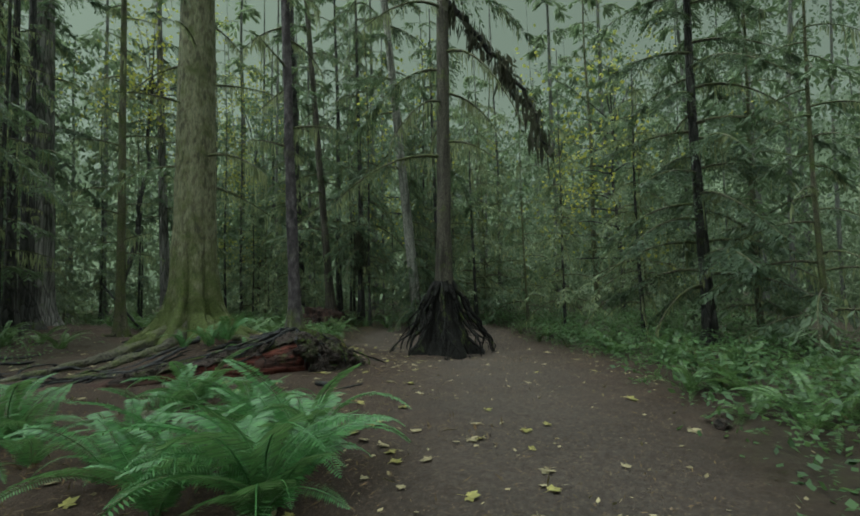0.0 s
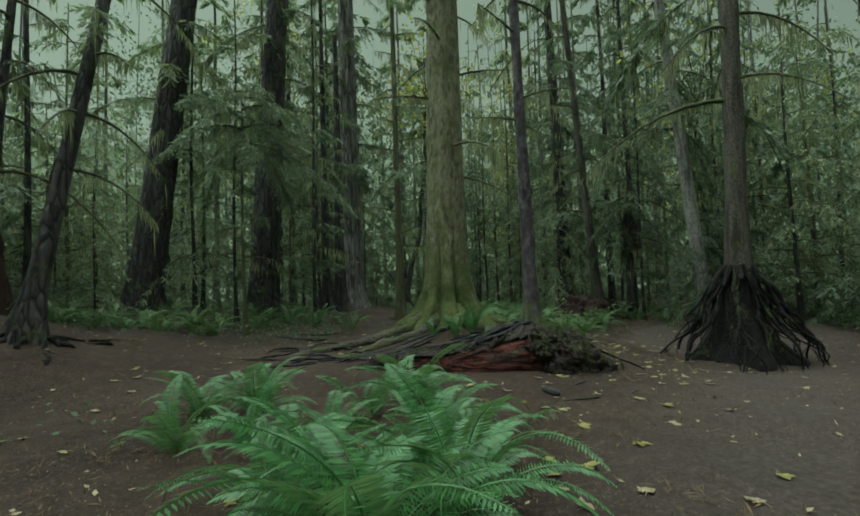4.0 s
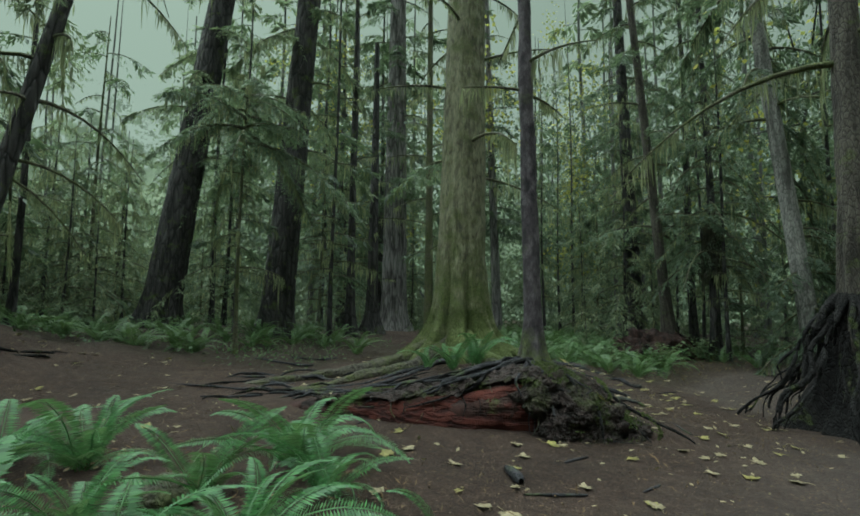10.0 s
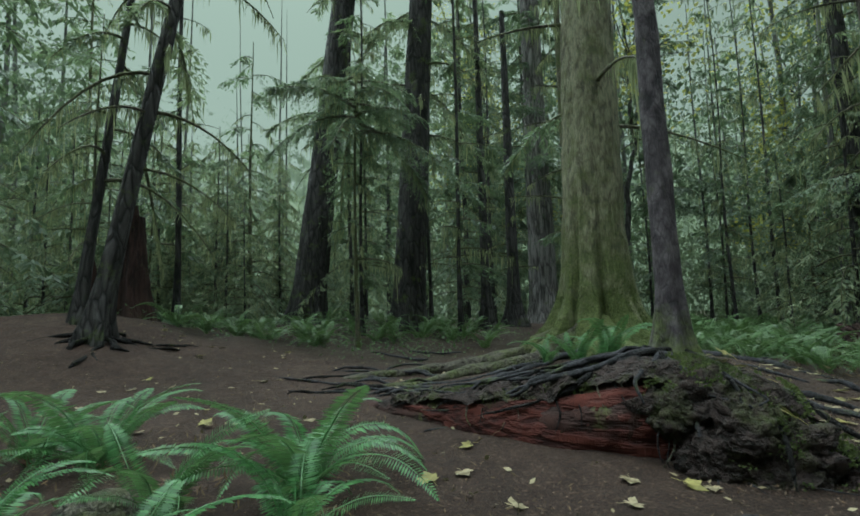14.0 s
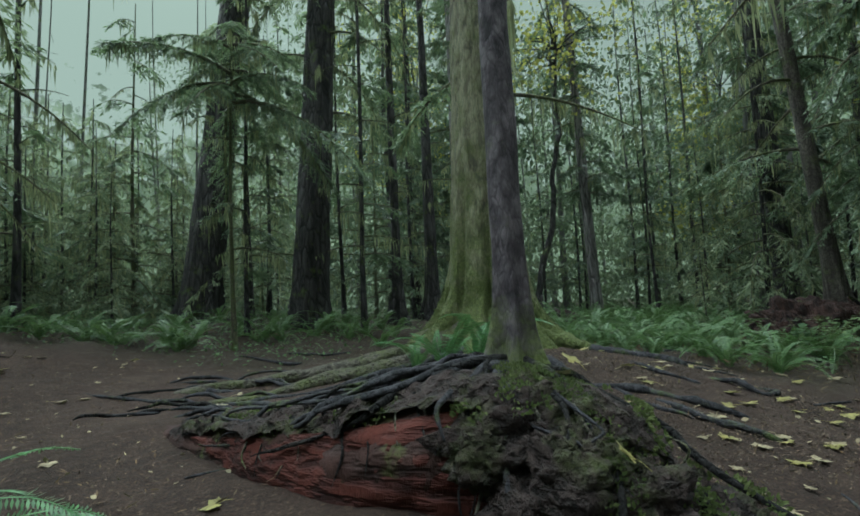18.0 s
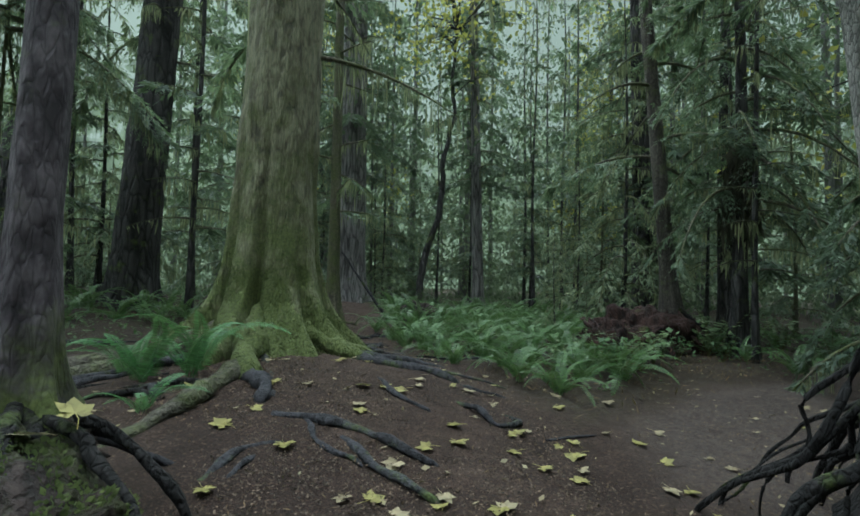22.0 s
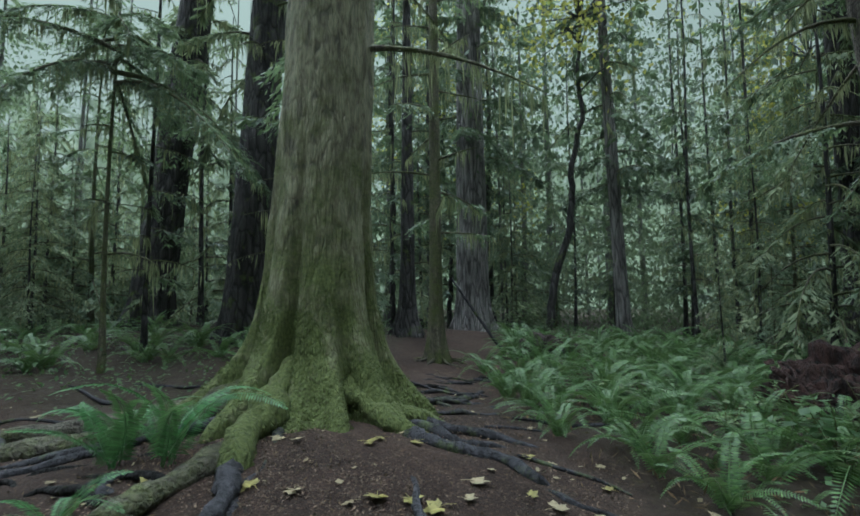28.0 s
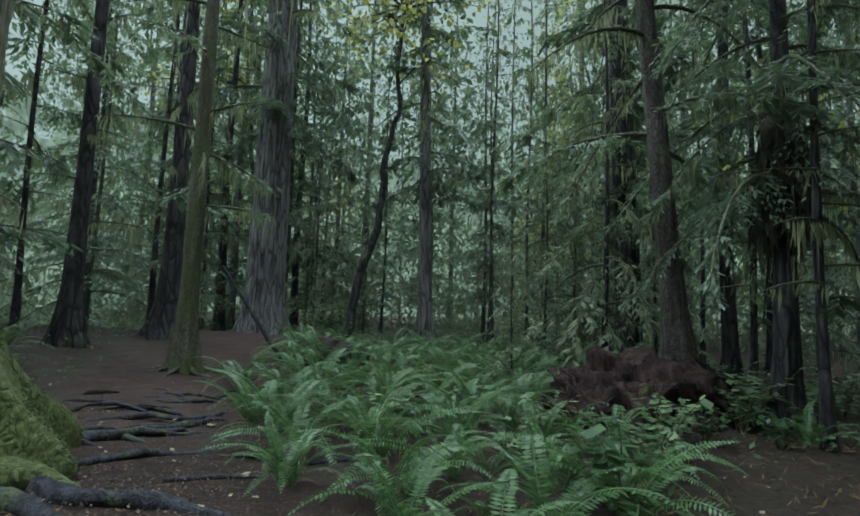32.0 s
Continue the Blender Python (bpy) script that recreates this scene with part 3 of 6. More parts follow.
# roots of the big spruce
spruce = made[0]
home = tuple(spruce.location)
for n, (pts, r0, r1, mat) in enumerate([
        ([(2.3, 5.5, 0.14), (2.32, 5.05, 0.09), (2.34, 4.7, 0.03), (2.4, 4.35, -0.03), (2.46, 4.05, -0.08)], 0.22, 0.11, BARK_MOSSY),
        ([(2.45, 5.6, 0.02), (2.5, 5.0, -0.02), (2.55, 4.3, -0.05), (2.6, 3.6, -0.03), (2.62, 3.3, -0.02)], 0.09, 0.06, ROOT_WOOD),
        ([(2.8, 5.7, 0.16), (3.2, 5.38, 0.08), (3.5, 5.2, 0.02), (3.8, 5.06, -0.05)], 0.16, 0.08, BARK_MOSSY),
        ([(2.9, 5.9, 0.12), (3.4, 5.78, 0.04), (3.75, 5.68, 0.0), (4.1, 5.6, -0.05)], 0.16, 0.06, BARK_MOSSY),
        ([(2.0, 5.8, 0.15), (1.3, 5.6, 0.03), (0.4, 5.3, 0.0), (-0.6, 5.0, -0.01), (-1.7, 4.8, -0.04)], 0.22, 0.05, ROOT_MOSS),
        ([(1.95, 6.1, 0.2), (1.1, 6.3, 0.06), (0.0, 6.1, 0.0), (-1.2, 5.7, -0.01), (-2.6, 5.6, -0.04)], 0.24, 0.05, ROOT_MOSS),
        ([(2.0, 5.4, 0.1), (1.2, 4.9, 0.04), (0.3, 4.5, 0.03), (-0.7, 4.35, 0.01), (-1.9, 4.2, -0.03)], 0.1, 0.03, ROOT_WOOD),
        ([(1.6, 5.2, 0.04), (0.6, 4.9, 0.03), (-0.4, 4.7, 0.02), (-1.4, 4.5, -0.03)], 0.08, 0.03, ROOT_WOOD),
        ([(2.65, 3.35, 0.0), (3.05, 3.2, 0.05), (3.5, 2.95, 0.05), (3.9, 2.72, -0.03)], 0.07, 0.05, ROOT_WOOD),
        ([(2.9, 3.25, 0.0), (3.0, 2.95, 0.04), (3.15, 2.6, -0.03)], 0.05, 0.03, ROOT_WOOD),
        ([(3.15, 3.0, 0.0), (3.4, 2.65, 0.04), (3.65, 2.35, 0.03), (3.8, 2.2, -0.03)], 0.05, 0.04, ROOT_WOOD),
        ([(2.75, 2.95, -0.02), (2.45, 2.8, 0.05), (2.25, 2.62, 0.04), (2.1, 2.4, -0.03)], 0.06, 0.05, ROOT_WOOD),
        ([(2.6, 2.9, -0.02), (2.5, 2.65, 0.03), (2.35, 2.45, -0.03)], 0.04, 0.03, ROOT_WOOD),
        ([(3.6, 4.4, -0.02), (3.75, 3.9, 0.03), (3.95, 3.55, 0.03), (4.1, 3.35, -0.03)], 0.05, 0.03, ROOT_WOOD),
        ([(4.35, 4.0, -0.03), (4.4, 3.65, 0.05), (4.65, 3.4, 0.05), (4.9, 3.5, 0.05), (4.85, 3.85, -0.03)], 0.05, 0.04, ROOT_WOOD),
        ([(4.5, 4.6, -0.03), (5.0, 4.3, 0.04), (5.4, 4.0, -0.03)], 0.05, 0.03, ROOT_WOOD),
        ([(3.2, 6.4, 0.1), (3.6, 7.2, 0.05), (4.2, 8.0, 0.02), (4.6, 9.0, -0.03)], 0.14, 0.04, ROOT_WOOD),
        ([(3.5, 6.0, 0.03), (4.1, 6.6, 0.05), (4.6, 7.0, -0.02)], 0.07, 0.04, ROOT_WOOD),
        ([(3.3, 7.6, -0.02), (3.9, 7.5, 0.05), (4.6, 7.7, -0.02)], 0.06, 0.04, ROOT_WOOD),
        ([(3.2, 8.3, -0.02), (3.8, 8.4, 0.05), (4.5, 8.2, -0.02)], 0.05, 0.04, ROOT_WOOD),
        ([(1.5, 3.0, -0.03), (0.9, 3.3, 0.03), (0.2, 3.75, 0.02), (-0.6, 4.0, -0.03)], 0.05, 0.03, ROOT_WOOD),
        ([(0.4, 4.0, -0.02), (-0.6, 4.35, 0.03), (-1.5, 5.0, 0.03), (-2.6, 5.3, 0.02), (-3.4, 6.0, -0.03)], 0.05, 0.03, ROOT_WOOD),
        ([(2.3, 4.75, -0.06), (2.2, 4.3, 0.03), (2.0, 3.7, 0.04), (1.78, 3.32, 0.03), (1.5, 2.98, -0.04)], 0.12, 0.065, ROOT_MOSS),
        ([(2.4, 4.3, -0.04), (2.5, 3.98, 0.05), (2.54, 3.75, 0.03), (2.56, 3.6, -0.06)], 0.13, 0.1, ROOT_WOOD),
        ([(3.45, 5.22, 0.0), (3.9, 5.0, 0.05), (4.35, 4.8, 0.03), (4.75, 4.7, -0.05)], 0.13, 0.07, ROOT_WOOD),
        ([(3.7, 5.7, 0.0), (4.2, 5.5, 0.04), (4.6, 5.45, 0.02), (5.1, 5.6, -0.05)], 0.11, 0.05, ROOT_WOOD),
        ([(3.3, 5.55, 0.0), (3.8, 5.35, 0.04), (4.2, 5.2, 0.01), (4.5, 5.2, -0.05)], 0.09, 0.05, ROOT_WOOD)]):
    thin = 0.66 if mat is ROOT_WOOD else 1.0
    if n < 6:
        r0 *= 1.15
        pts = [(0.6 * pts[0][0] + 0.4 * 2.42, 0.6 * pts[0][1] + 0.4 * 6.2, pts[0][2] + 0.25)] + [(x, y, up + 0.02) for x, y, up in pts[1:-1]] + [(pts[-1][0], pts[-1][1], -0.09)]
    root(spruce, along_ground(pts, -0.012 if mat is ROOT_WOOD else 0.0), r0 * thin, r1 * thin, n + 1, mat, 0.16, home)

rnd = random.Random(29)
for n in range(26):
    x, y, a, ln = rnd.uniform(2.9, 4.7), rnd.uniform(6.6, 9.9), radians(rnd.gauss(-12, 25)), rnd.uniform(0.35, 0.9)
    ends = [(x + ln * w * math.cos(a), y + ln * w * math.sin(a), up) for w, up in ((-0.5, -0.04), (-0.2, 0.02), (0.2, 0.02), (0.5, -0.04))]
    root(spruce, along_ground(ends), rnd.uniform(0.025, 0.055), 0.02, 30 + n, ROOT_WOOD if n % 3 else ROOT_BLACK, 0.2, home, 6)
for n in range(30):
    x, y, a, ln = rnd.uniform(-2.2, 1.6), rnd.uniform(4.0, 6.6), radians(rnd.gauss(172, 14)), rnd.uniform(0.5, 1.5)
    ends = [(x + ln * w * math.cos(a), y + ln * w * math.sin(a), up) for w, up in ((-0.5, -0.04), (-0.2, 0.02), (0.2, 0.025), (0.5, -0.04))]
    root(spruce, along_ground(ends), rnd.uniform(0.02, 0.055), 0.018, 60 + n, ROOT_WOOD if n % 3 else ROOT_BLACK, 0.25, home, 6)

for n in range(7):
    a = 0.9 * n + rnd.uniform(-0.3, 0.3)
    ends = [(3.66 + w * math.cos(a), 11.2 + w * math.sin(a), up) for w, up in ((0.1, 0.1), (0.35, 0.03), (0.7, -0.01), (1.0, -0.05))]
    root(made[5], along_ground(ends), 0.05, 0.015, 130 + n, ROOT_MOSS, 0.15, tuple(made[5].location), 6)

# the fallen nurse log, its rotten red side and the soil cap along its top
LOG = np.array([(-1.5, 3.95, -0.06, 0.15), (-0.8, 3.2, 0.0, 0.24), (-0.2, 2.6, 0.06, 0.32), (0.4, 2.15, 0.14, 0.4), (1.0, 1.92, 0.22, 0.47), (1.5, 1.82, 0.25, 0.48), (1.85, 1.6, 0.18, 0.42), (2.08, 1.35, 0.05, 0.28)])


def log_at(x):
    return [float(np.interp(x, LOG[:, 0], LOG[:, c])) for c in (1, 2, 3)]


def log_skin(a0, a1, grow, rows, cols, seed, x0, x1, bump, ragged=0.0):
    """A length of the log's outside between two angles (0 faces the trail, 90 up)."""
    xs = np.linspace(x0, x1, rows)
    an = np.radians(np.linspace(a0, a1, cols))
    v = []
    for x in xs:
        y, z, r = log_at(x)
        for c, a in enumerate(an):
            if ragged and c == 0:
                a += ragged * (noise.noise((x * 2.1, 3.0, seed)) + 0.6 * noise.noise((x * 9, 5.0, seed)))
            k = r + grow + bump * (noise.noise((x * 2.3, a * 1.6, seed)) + 0.5 * noise.noise((x * 7, a * 5, seed + 3)) + 0.35 * noise.noise((x * 15, a * 16, seed + 5)))
            v.append((x + 0.35 * math.cos(a) * -k * 0.5, y - math.cos(a) * k, z + math.sin(a) * k))
    i, j = np.meshgrid(np.arange(rows - 1), np.arange(cols - 1), indexing="ij")
    return Shape().add(v, np.stack([i * cols + j, (i + 1) * cols + j, (i + 1) * cols + j + 1, i * cols + j + 1], -1).reshape(-1, 4))


nurse = thing("fallen_log", "rotten red-brown nurse log under draped roots", "log")
part("wood", log_skin(-80, 250, 0.0, 90, 30, 2.0, -1.5, 2.08, 0.06).mesh("wood", ROT_BROWN), nurse, "crumbling dark red-brown rotten wood")
part("red_heartwood", log_skin(-75, 46, 0.016, 90, 30, 5.0, -0.95, 1.45, 0.05, 0.3).mesh("red_heartwood", ROT_RED), nurse, "bright red crumbling heartwood")
part("soil_cap", log_skin(48, 215, 0.06, 190, 48, 8.0, -1.1, 2.08, 0.11, 0.28).mesh("soil_cap", EARTH), nurse, "dark soil and bark along the top of the log")
for n, (x, y, z, rx, ry, rz) in enumerate([(1.72, 1.32, 0.02, 0.42, 0.34, 0.36), (1.36, 1.55, 0.44, 0.34, 0.26, 0.24), (2.02, 1.28, -0.06, 0.32, 0.3, 0.26), (1.55, 1.2, 0.28, 0.24, 0.18, 0.2), (1.84, 1.5, 0.28, 0.26, 0.3, 0.24), (2.28, 1.15, -0.08, 0.26, 0.24, 0.18), (1.3, 1.2, 0.06, 0.2, 0.16, 0.2), (1.54, 1.98, 0.5, 0.28, 0.27, 0.2), (1.95, 1.12, 0.18, 0.16, 0.14, 0.15), (1.15, 1.32, 0.4, 0.18, 0.12, 0.14)]):
    part("root_wad", lump((x, y, z), (rx, ry, rz), 3.3 + 1.7 * n, 0.45, 30, 44, 0.4).mesh("root_wad", EARTH), nurse, "dark earth clotted round the roots")

# the slim tree standing on the log, its roots draped over it
slim_home = (1.54, 2.05, 0.67)
slim = thing("slim_tree", "slim grey scaly tree growing on the fallen log", "tree", at=slim_home)
part("trunk", trunk_mesh("trunk", BARK_THIN, 0.118, 18, (0.01, 0.035), 1.1, 5, 41, 36, rough=0.02, fine=0.2, foot=0.26, below=0.45), slim)
rnd = random.Random(5)
for n in range(17):
    end = 1.25 - 2.5 * rnd.random()
    off = -0.36 + 0.95 * n / 16
    pts = []
    for w in (0.0, 0.2, 0.45, 0.72, 1.0):
        x = 1.5 + (end - 1.5) * w
        y, z, r = log_at(x)
        yy = 2.02 + (y + off * (0.6 + 0.6 * w) - 2.02) * min(1, w * 1.8)
        top = z + math.sqrt(max(0.02, (r + 0.07) ** 2 - min(abs(yy - y), r) ** 2)) + 0.01
        pts.append((x, yy, max(top, z_at(x, yy)) + 0.02 - 0.08 * (w == 1.0)))
    root(slim, pts, rnd.uniform(0.02, 0.05), 0.01, 50 + n, ROOT_WOOD if n % 3 else ROOT_BLACK, 0.2, slim_home, 6)
# short roots over the lip of the log
for n in range(22):
    x = -0.3 + 1.5 * n / 21 + rnd.uniform(-0.05, 0.05)
    y, z, r = log_at(x)
    fall = rnd.uniform(0.03, 0.16)
    pts = [(x, y - 0.5 * r, z + 0.9 * r + 0.06), (x + rnd.uniform(-0.05, 0.05), y - 0.9 * r - 0.04, z + 0.5 * r), (x + rnd.uniform(-0.08, 0.08), y - r - 0.04, z + 0.45 * r - fall)]
    root(slim, pts, rnd.uniform(0.01, 0.024), 0.004, 95 + n, ROOT_BLACK if n % 2 else ROOT_MOSS, 0.1, slim_home, 5)
# a few stout roots: down the front, and the long mossy ones that slant off towards the trail
for n, (pts, r0, r1, mat) in enumerate([
        ([(1.5, 1.95, 0.76), (1.36, 1.6, 0.74), (1.22, 1.36, 0.58), (1.2, 1.2, 0.36), (1.28, 1.12, 0.12)], 0.05, 0.016, ROOT_WOOD),
        ([(1.48, 1.98, 0.78), (1.2, 1.75, 0.76), (0.95, 1.5, 0.6), (0.98, 1.4, 0.44)], 0.045, 0.014, ROOT_WOOD),
        ([(1.6, 1.98, 0.76), (1.9, 1.85, 0.7), (2.2, 1.5, 0.46), (2.42, 1.05, 0.2), (2.66, 0.6, -0.05)], 0.036, 0.016, ROOT_BLACK),
        ([(1.62, 2.05, 0.76), (1.92, 2.15, 0.56), (2.2, 2.1, 0.28), (2.45, 1.95, 0.04), (2.65, 1.8, -0.06)], 0.045, 0.02, ROOT_BLACK),
        ([(1.58, 1.92, 0.78), (1.75, 1.55, 0.68), (1.8, 1.15, 0.44), (1.72, 0.98, 0.2), (1.62, 0.9, 0.0)], 0.04, 0.014, ROOT_BLACK),
        ([(1.62, 1.95, 0.76), (1.95, 1.6, 0.58), (2.1, 1.2, 0.3), (2.2, 0.9, 0.08), (2.3, 0.75, -0.05)], 0.04, 0.016, ROOT_BLACK),
        ([(1.55, 2.15, 0.74), (1.75, 2.45, 0.48), (2.05, 2.65, 0.22), (2.3, 2.75, 0.06)], 0.05, 0.02, ROOT_WOOD)]):
    root(slim, pts, r0, r1, 90 + n, mat, 0.16, slim_home, 8)
for n in range(16):
    a = radians(-160 + 150 * n / 15 + rnd.uniform(-8, 8))
    ca, sa, bend = math.cos(a), math.sin(a), rnd.uniform(-0.45, 0.45)
    z0 = rnd.uniform(0.3, 0.7)
    pts = [(1.62 + 0.35 * ca, 1.6 + 0.25 * sa, z0), (1.66 + 0.5 * math.cos(a + bend), 1.55 + 0.42 * math.sin(a + bend), z0 - rnd.uniform(0.05, 0.2)), (1.68 + 0.62 * math.cos(a - bend), 1.5 + 0.5 * math.sin(a - bend), max(0.02, z0 - rnd.uniform(0.25, 0.5)))]
    root(slim, pts, rnd.uniform(0.008, 0.022), 0.005, 420 + n, (ROOT_BLACK, ROOT_MOSS, ROOT_WOOD)[n % 3], 0.3, slim_home, 5)

# the tree that stands on stilt roots by the trail
stilt = thing("stilt_rooted_tree", "straight tree on dark stilt roots over a rotted stump", "tree", at=(6.75, 0.95, -0.33))
part("trunk", trunk_mesh("trunk", BARK_BROWN, 0.21, 22, (0.012, -0.02), 1.7, 6, 23, 36, rough=0.03, fine=0.25, foot=0.8, below=-0.6), stilt)
part("rotted_stump", trunk_mesh("rotted_stump", ROOT_BLACK, 0.42, 1.8, (0, 0), 1.5, 7, 24, 56, rough=0.11, fine=0.15, tip=0.5, foot=0.7, groove=0.55), stilt, "black rotted stump inside the roots")
rnd = random.Random(11)
for n in range(26):
    a = n * 2 * math.pi / 26 + rnd.uniform(-0.2, 0.2)
    reach = rnd.uniform(1.0, 1.5)
    kink = rnd.uniform(0.7, 1.0)
    ca, sa = math.cos(a), math.sin(a)
    twist = rnd.uniform(-0.14, 0.14)
    pts = [(k * reach * math.cos(a + twist * w), k * reach * math.sin(a + twist * w), z) for k, w, z in ((0.16, 0, 1.75), (0.36, 0.5, 1.45), (0.58 * kink, 1.0, rnd.uniform(0.98, 1.12)), (0.76 * kink, 1.5, rnd.uniform(0.58, 0.72)), (0.9, 2.0, rnd.uniform(0.22, 0.38)), (0.98, 2.5, 0.08), (1.06, 3.0, -0.2))]
    root(stilt, pts, rnd.uniform(0.035, 0.1), 0.016, 120 + n, ROOT_BLACK, 0.16, (0, 0, 0), 7)
for n in range(26):
    a = rnd.uniform(0, 6.28)
    q = a + rnd.uniform(-0.3, 0.3)
    rr = rnd.uniform(0.9, 1.4)
    pts = [(0.7 * math.cos(a), 0.7 * math.sin(a), rnd.uniform(0.5, 1.1)), (rr * math.cos((a + q) / 2), rr * math.sin((a + q) / 2), rnd.uniform(0.1, 0.4)), (rr * 1.1 * math.cos(q), rr * 1.1 * math.sin(q), -0.12)]
    root(stilt, pts, rnd.uniform(0.012, 0.03), 0.006, 160 + n, ROOT_BLACK, 0.25, (0, 0, 0), 5)

stilt.scale = (1.12, 1.12, 1.16)

# reddish root mound under the hemlock, broken red stump, leaning dead stick, small stumps
mound = thing("root_mound", "red-brown rotten root mound beside the ferns", "stump", at=(10.0, 8.05, 0.0))
part("mound", lump((0, 0, 0.05), (1.3, 0.85, 0.6), 12.0, 0.5, 40, 80, 0.3).mesh("mound", STUMP_RED), mound)
part("mound", lump((-0.75, -0.35, 0.05), (0.7, 0.6, 0.45), 17.0, 0.5, 30, 50, 0.3).mesh("mound", STUMP_RED), mound)
rnd = random.Random(3)
for n in range(30):
    x = rnd.uniform(-1.5, 1.4)
    root(mound, [(x, 0.1, 0.62), (x - 0.1, -0.45, 0.45), (x + rnd.uniform(-0.3, 0.2), -0.8, 0.05), (x + rnd.uniform(-0.4, 0.3), -1.0, -0.1)], rnd.uniform(0.02, 0.06), 0.01, 200 + n, STUMP_RED if n % 2 else ROOT_BLACK, 0.3, (0, 0, 0), 6)

for n in range(10):
    a = radians(-170 + 17 * n)
    ca, sa = math.cos(a), math.sin(a)
    root(mound, [(0.75 + 0.1 * ca, -0.05 + 0.1 * sa, 0.85), (0.75 + 0.3 * ca, -0.05 + 0.3 * sa, 0.62), (0.75 + 0.65 * ca, -0.05 + 0.7 * sa, 0.4), (0.75 + rnd.uniform(0.9, 1.3) * ca, -0.05 + 1.1 * sa, -0.05)], 0.06, 0.02, 240 + n, STUMP_RED if n % 3 else ROOT_BLACK, 0.25, (0, 0, 0), 6)

stump = thing("red_stump", "tall broken red-brown stump on a dirt bank", "stump", at=(-7.45, 9.2, z_at(-7.45, 9.2)))
part("trunk", trunk_mesh("trunk", STUMP_RED, 0.36, 2.5, (-0.02, 0), 0.55, 5, 66, 26, rough=0.06, fine=0.15, tip=0.5), stump)
part("splinter", trunk_mesh("splinter", STUMP_RED, 0.14, 0.9, (0.05, 0), 0.1, 3, 67, 10, rough=0.05, fine=0.15, tip=0.1), stump).location = (-0.08, 0.0, 2.35)
part("side_stub", trunk_mesh("side_stub", STUMP_RED, 0.16, 1.5, (-0.1, 0), 0.4, 3, 68, 14, rough=0.05, fine=0.15, tip=0.3), stump).location = (-0.7, -0.3, 0.0)

stick = thing("dead_pole", "thin dead pole leaning by a fir", "branch", at=(4.0, 12.6, 0))
part("pole", Shape().tube(wavy([(0.0, 0.3, z_at(4, 12.9) + 1.75), (1.25, -0.2, z_at(5.25, 12.4) - 0.02)], 3, 14, 0.04), np.linspace(0.025, 0.045, 14), 7).mesh("pole", ROOT_WOOD), stick)

for n, (x, y, r, h) in enumerate([(1.45, 13.0, 0.16, 13.0), (2.75, 14.9, 0.24, 12.0)]):
    pole = thing("dark_snag", "dark bare snag with a flared foot", "tree", at=(x, y, z_at(x, y)))
    part("trunk", trunk_mesh("trunk", BARK_DARK, r, h, (0.0, 0.0), 1.1, 5, 80 + n, 18, tip=0.4), pole)
    dress(pole, crown_meshes(85 + n, 2.0, h, 12, 0.9, 0.2, NEEDLES_DARK, 0.6, 0.2, dead=0.9, split=True))

# the crooked maple with yellow leaves high up, and two more yellow crowns far back
def maple(x, y, points, r, seed, label, top, spread, count):
    z = z_at(x, y)
    tree = thing("vine_maple", label, "tree", at=(x, y, z))
    path = wavy(points, seed, 40, 0.1)
    part("trunk", Shape().tube(path, np.linspace(r, r * 0.35, 40), 10).mesh("trunk", BARK_DARK), tree)
    q = np.random.RandomState(seed)
    clump = q.normal(0, 1, (26, 3)) * spread + np.array(top)
    at = np.repeat(clump, count // 26, 0) + q.normal(0, 1, (26 * (count // 26), 3)) * [0.5, 0.5, 0.75]
    al = q.normal(0, 1, at.shape) - [0, 0, 0.5]
    al *= (q.uniform(0.1, 0.2, len(at)) / np.linalg.norm(al, axis=1))[:, None]
    ac = np.cross(al, q.normal(0, 1, at.shape))
    ac *= (0.09 / (np.linalg.norm(ac, axis=1) + 1e-6))[:, None]
    tagged(part("foliage", Shape().blades(at, al, ac).mesh("foliage", YELLOW, False), tree, "yellow autumn leaves"), kind="stuff")
    limbs = Shape()
    for c in clump:
        k = path[min(39, int(40 * min(0.95, max(0.3, c[2] / (path[-1, 2] + 0.1)))))]
        limbs.tube(wavy([k, (k + c) / 2 + [0, 0, 0.3], c], seed, 8, 0.1), np.linspace(0.04, 0.01, 8), 4)
    tagged(part("branchwork", limbs.mesh("branchwork", BARK_DARK), tree), kind="stuff")


maple(7.3, 17.5, [(0, 0, -0.2), (0.33, -0.1, 2.0), (0.88, -0.2, 3.6), (0.94, -0.3, 5.9), (1.4, -0.35, 7.5), (1.22, -0.4, 9.0), (1.4, -0.5, 11.3)], 0.15, 31, "crooked dark maple with yellow leaves at the top", (1.2, -0.5, 11.6), (1.3, 1.2, 1.7), 1050)
maple(19.5, 21.0, [(0, 0, -0.2), (0.2, 0, 4), (-0.2, 0.2, 9), (0, 0, 12)], 0.15, 32, "far maple with yellow autumn leaves", (0, 0, 10.5), (1.6, 1.6, 3.2), 3000)
maple(15.5, 6.2, [(0, 0, -0.2), (0.2, 0, 3), (-0.3, 0.2, 6), (0, 0, 9)], 0.1, 33, "maple with thin yellow leaves over the trail", (0, 0, 8.0), (2.0, 2.0, 2.4), 900)
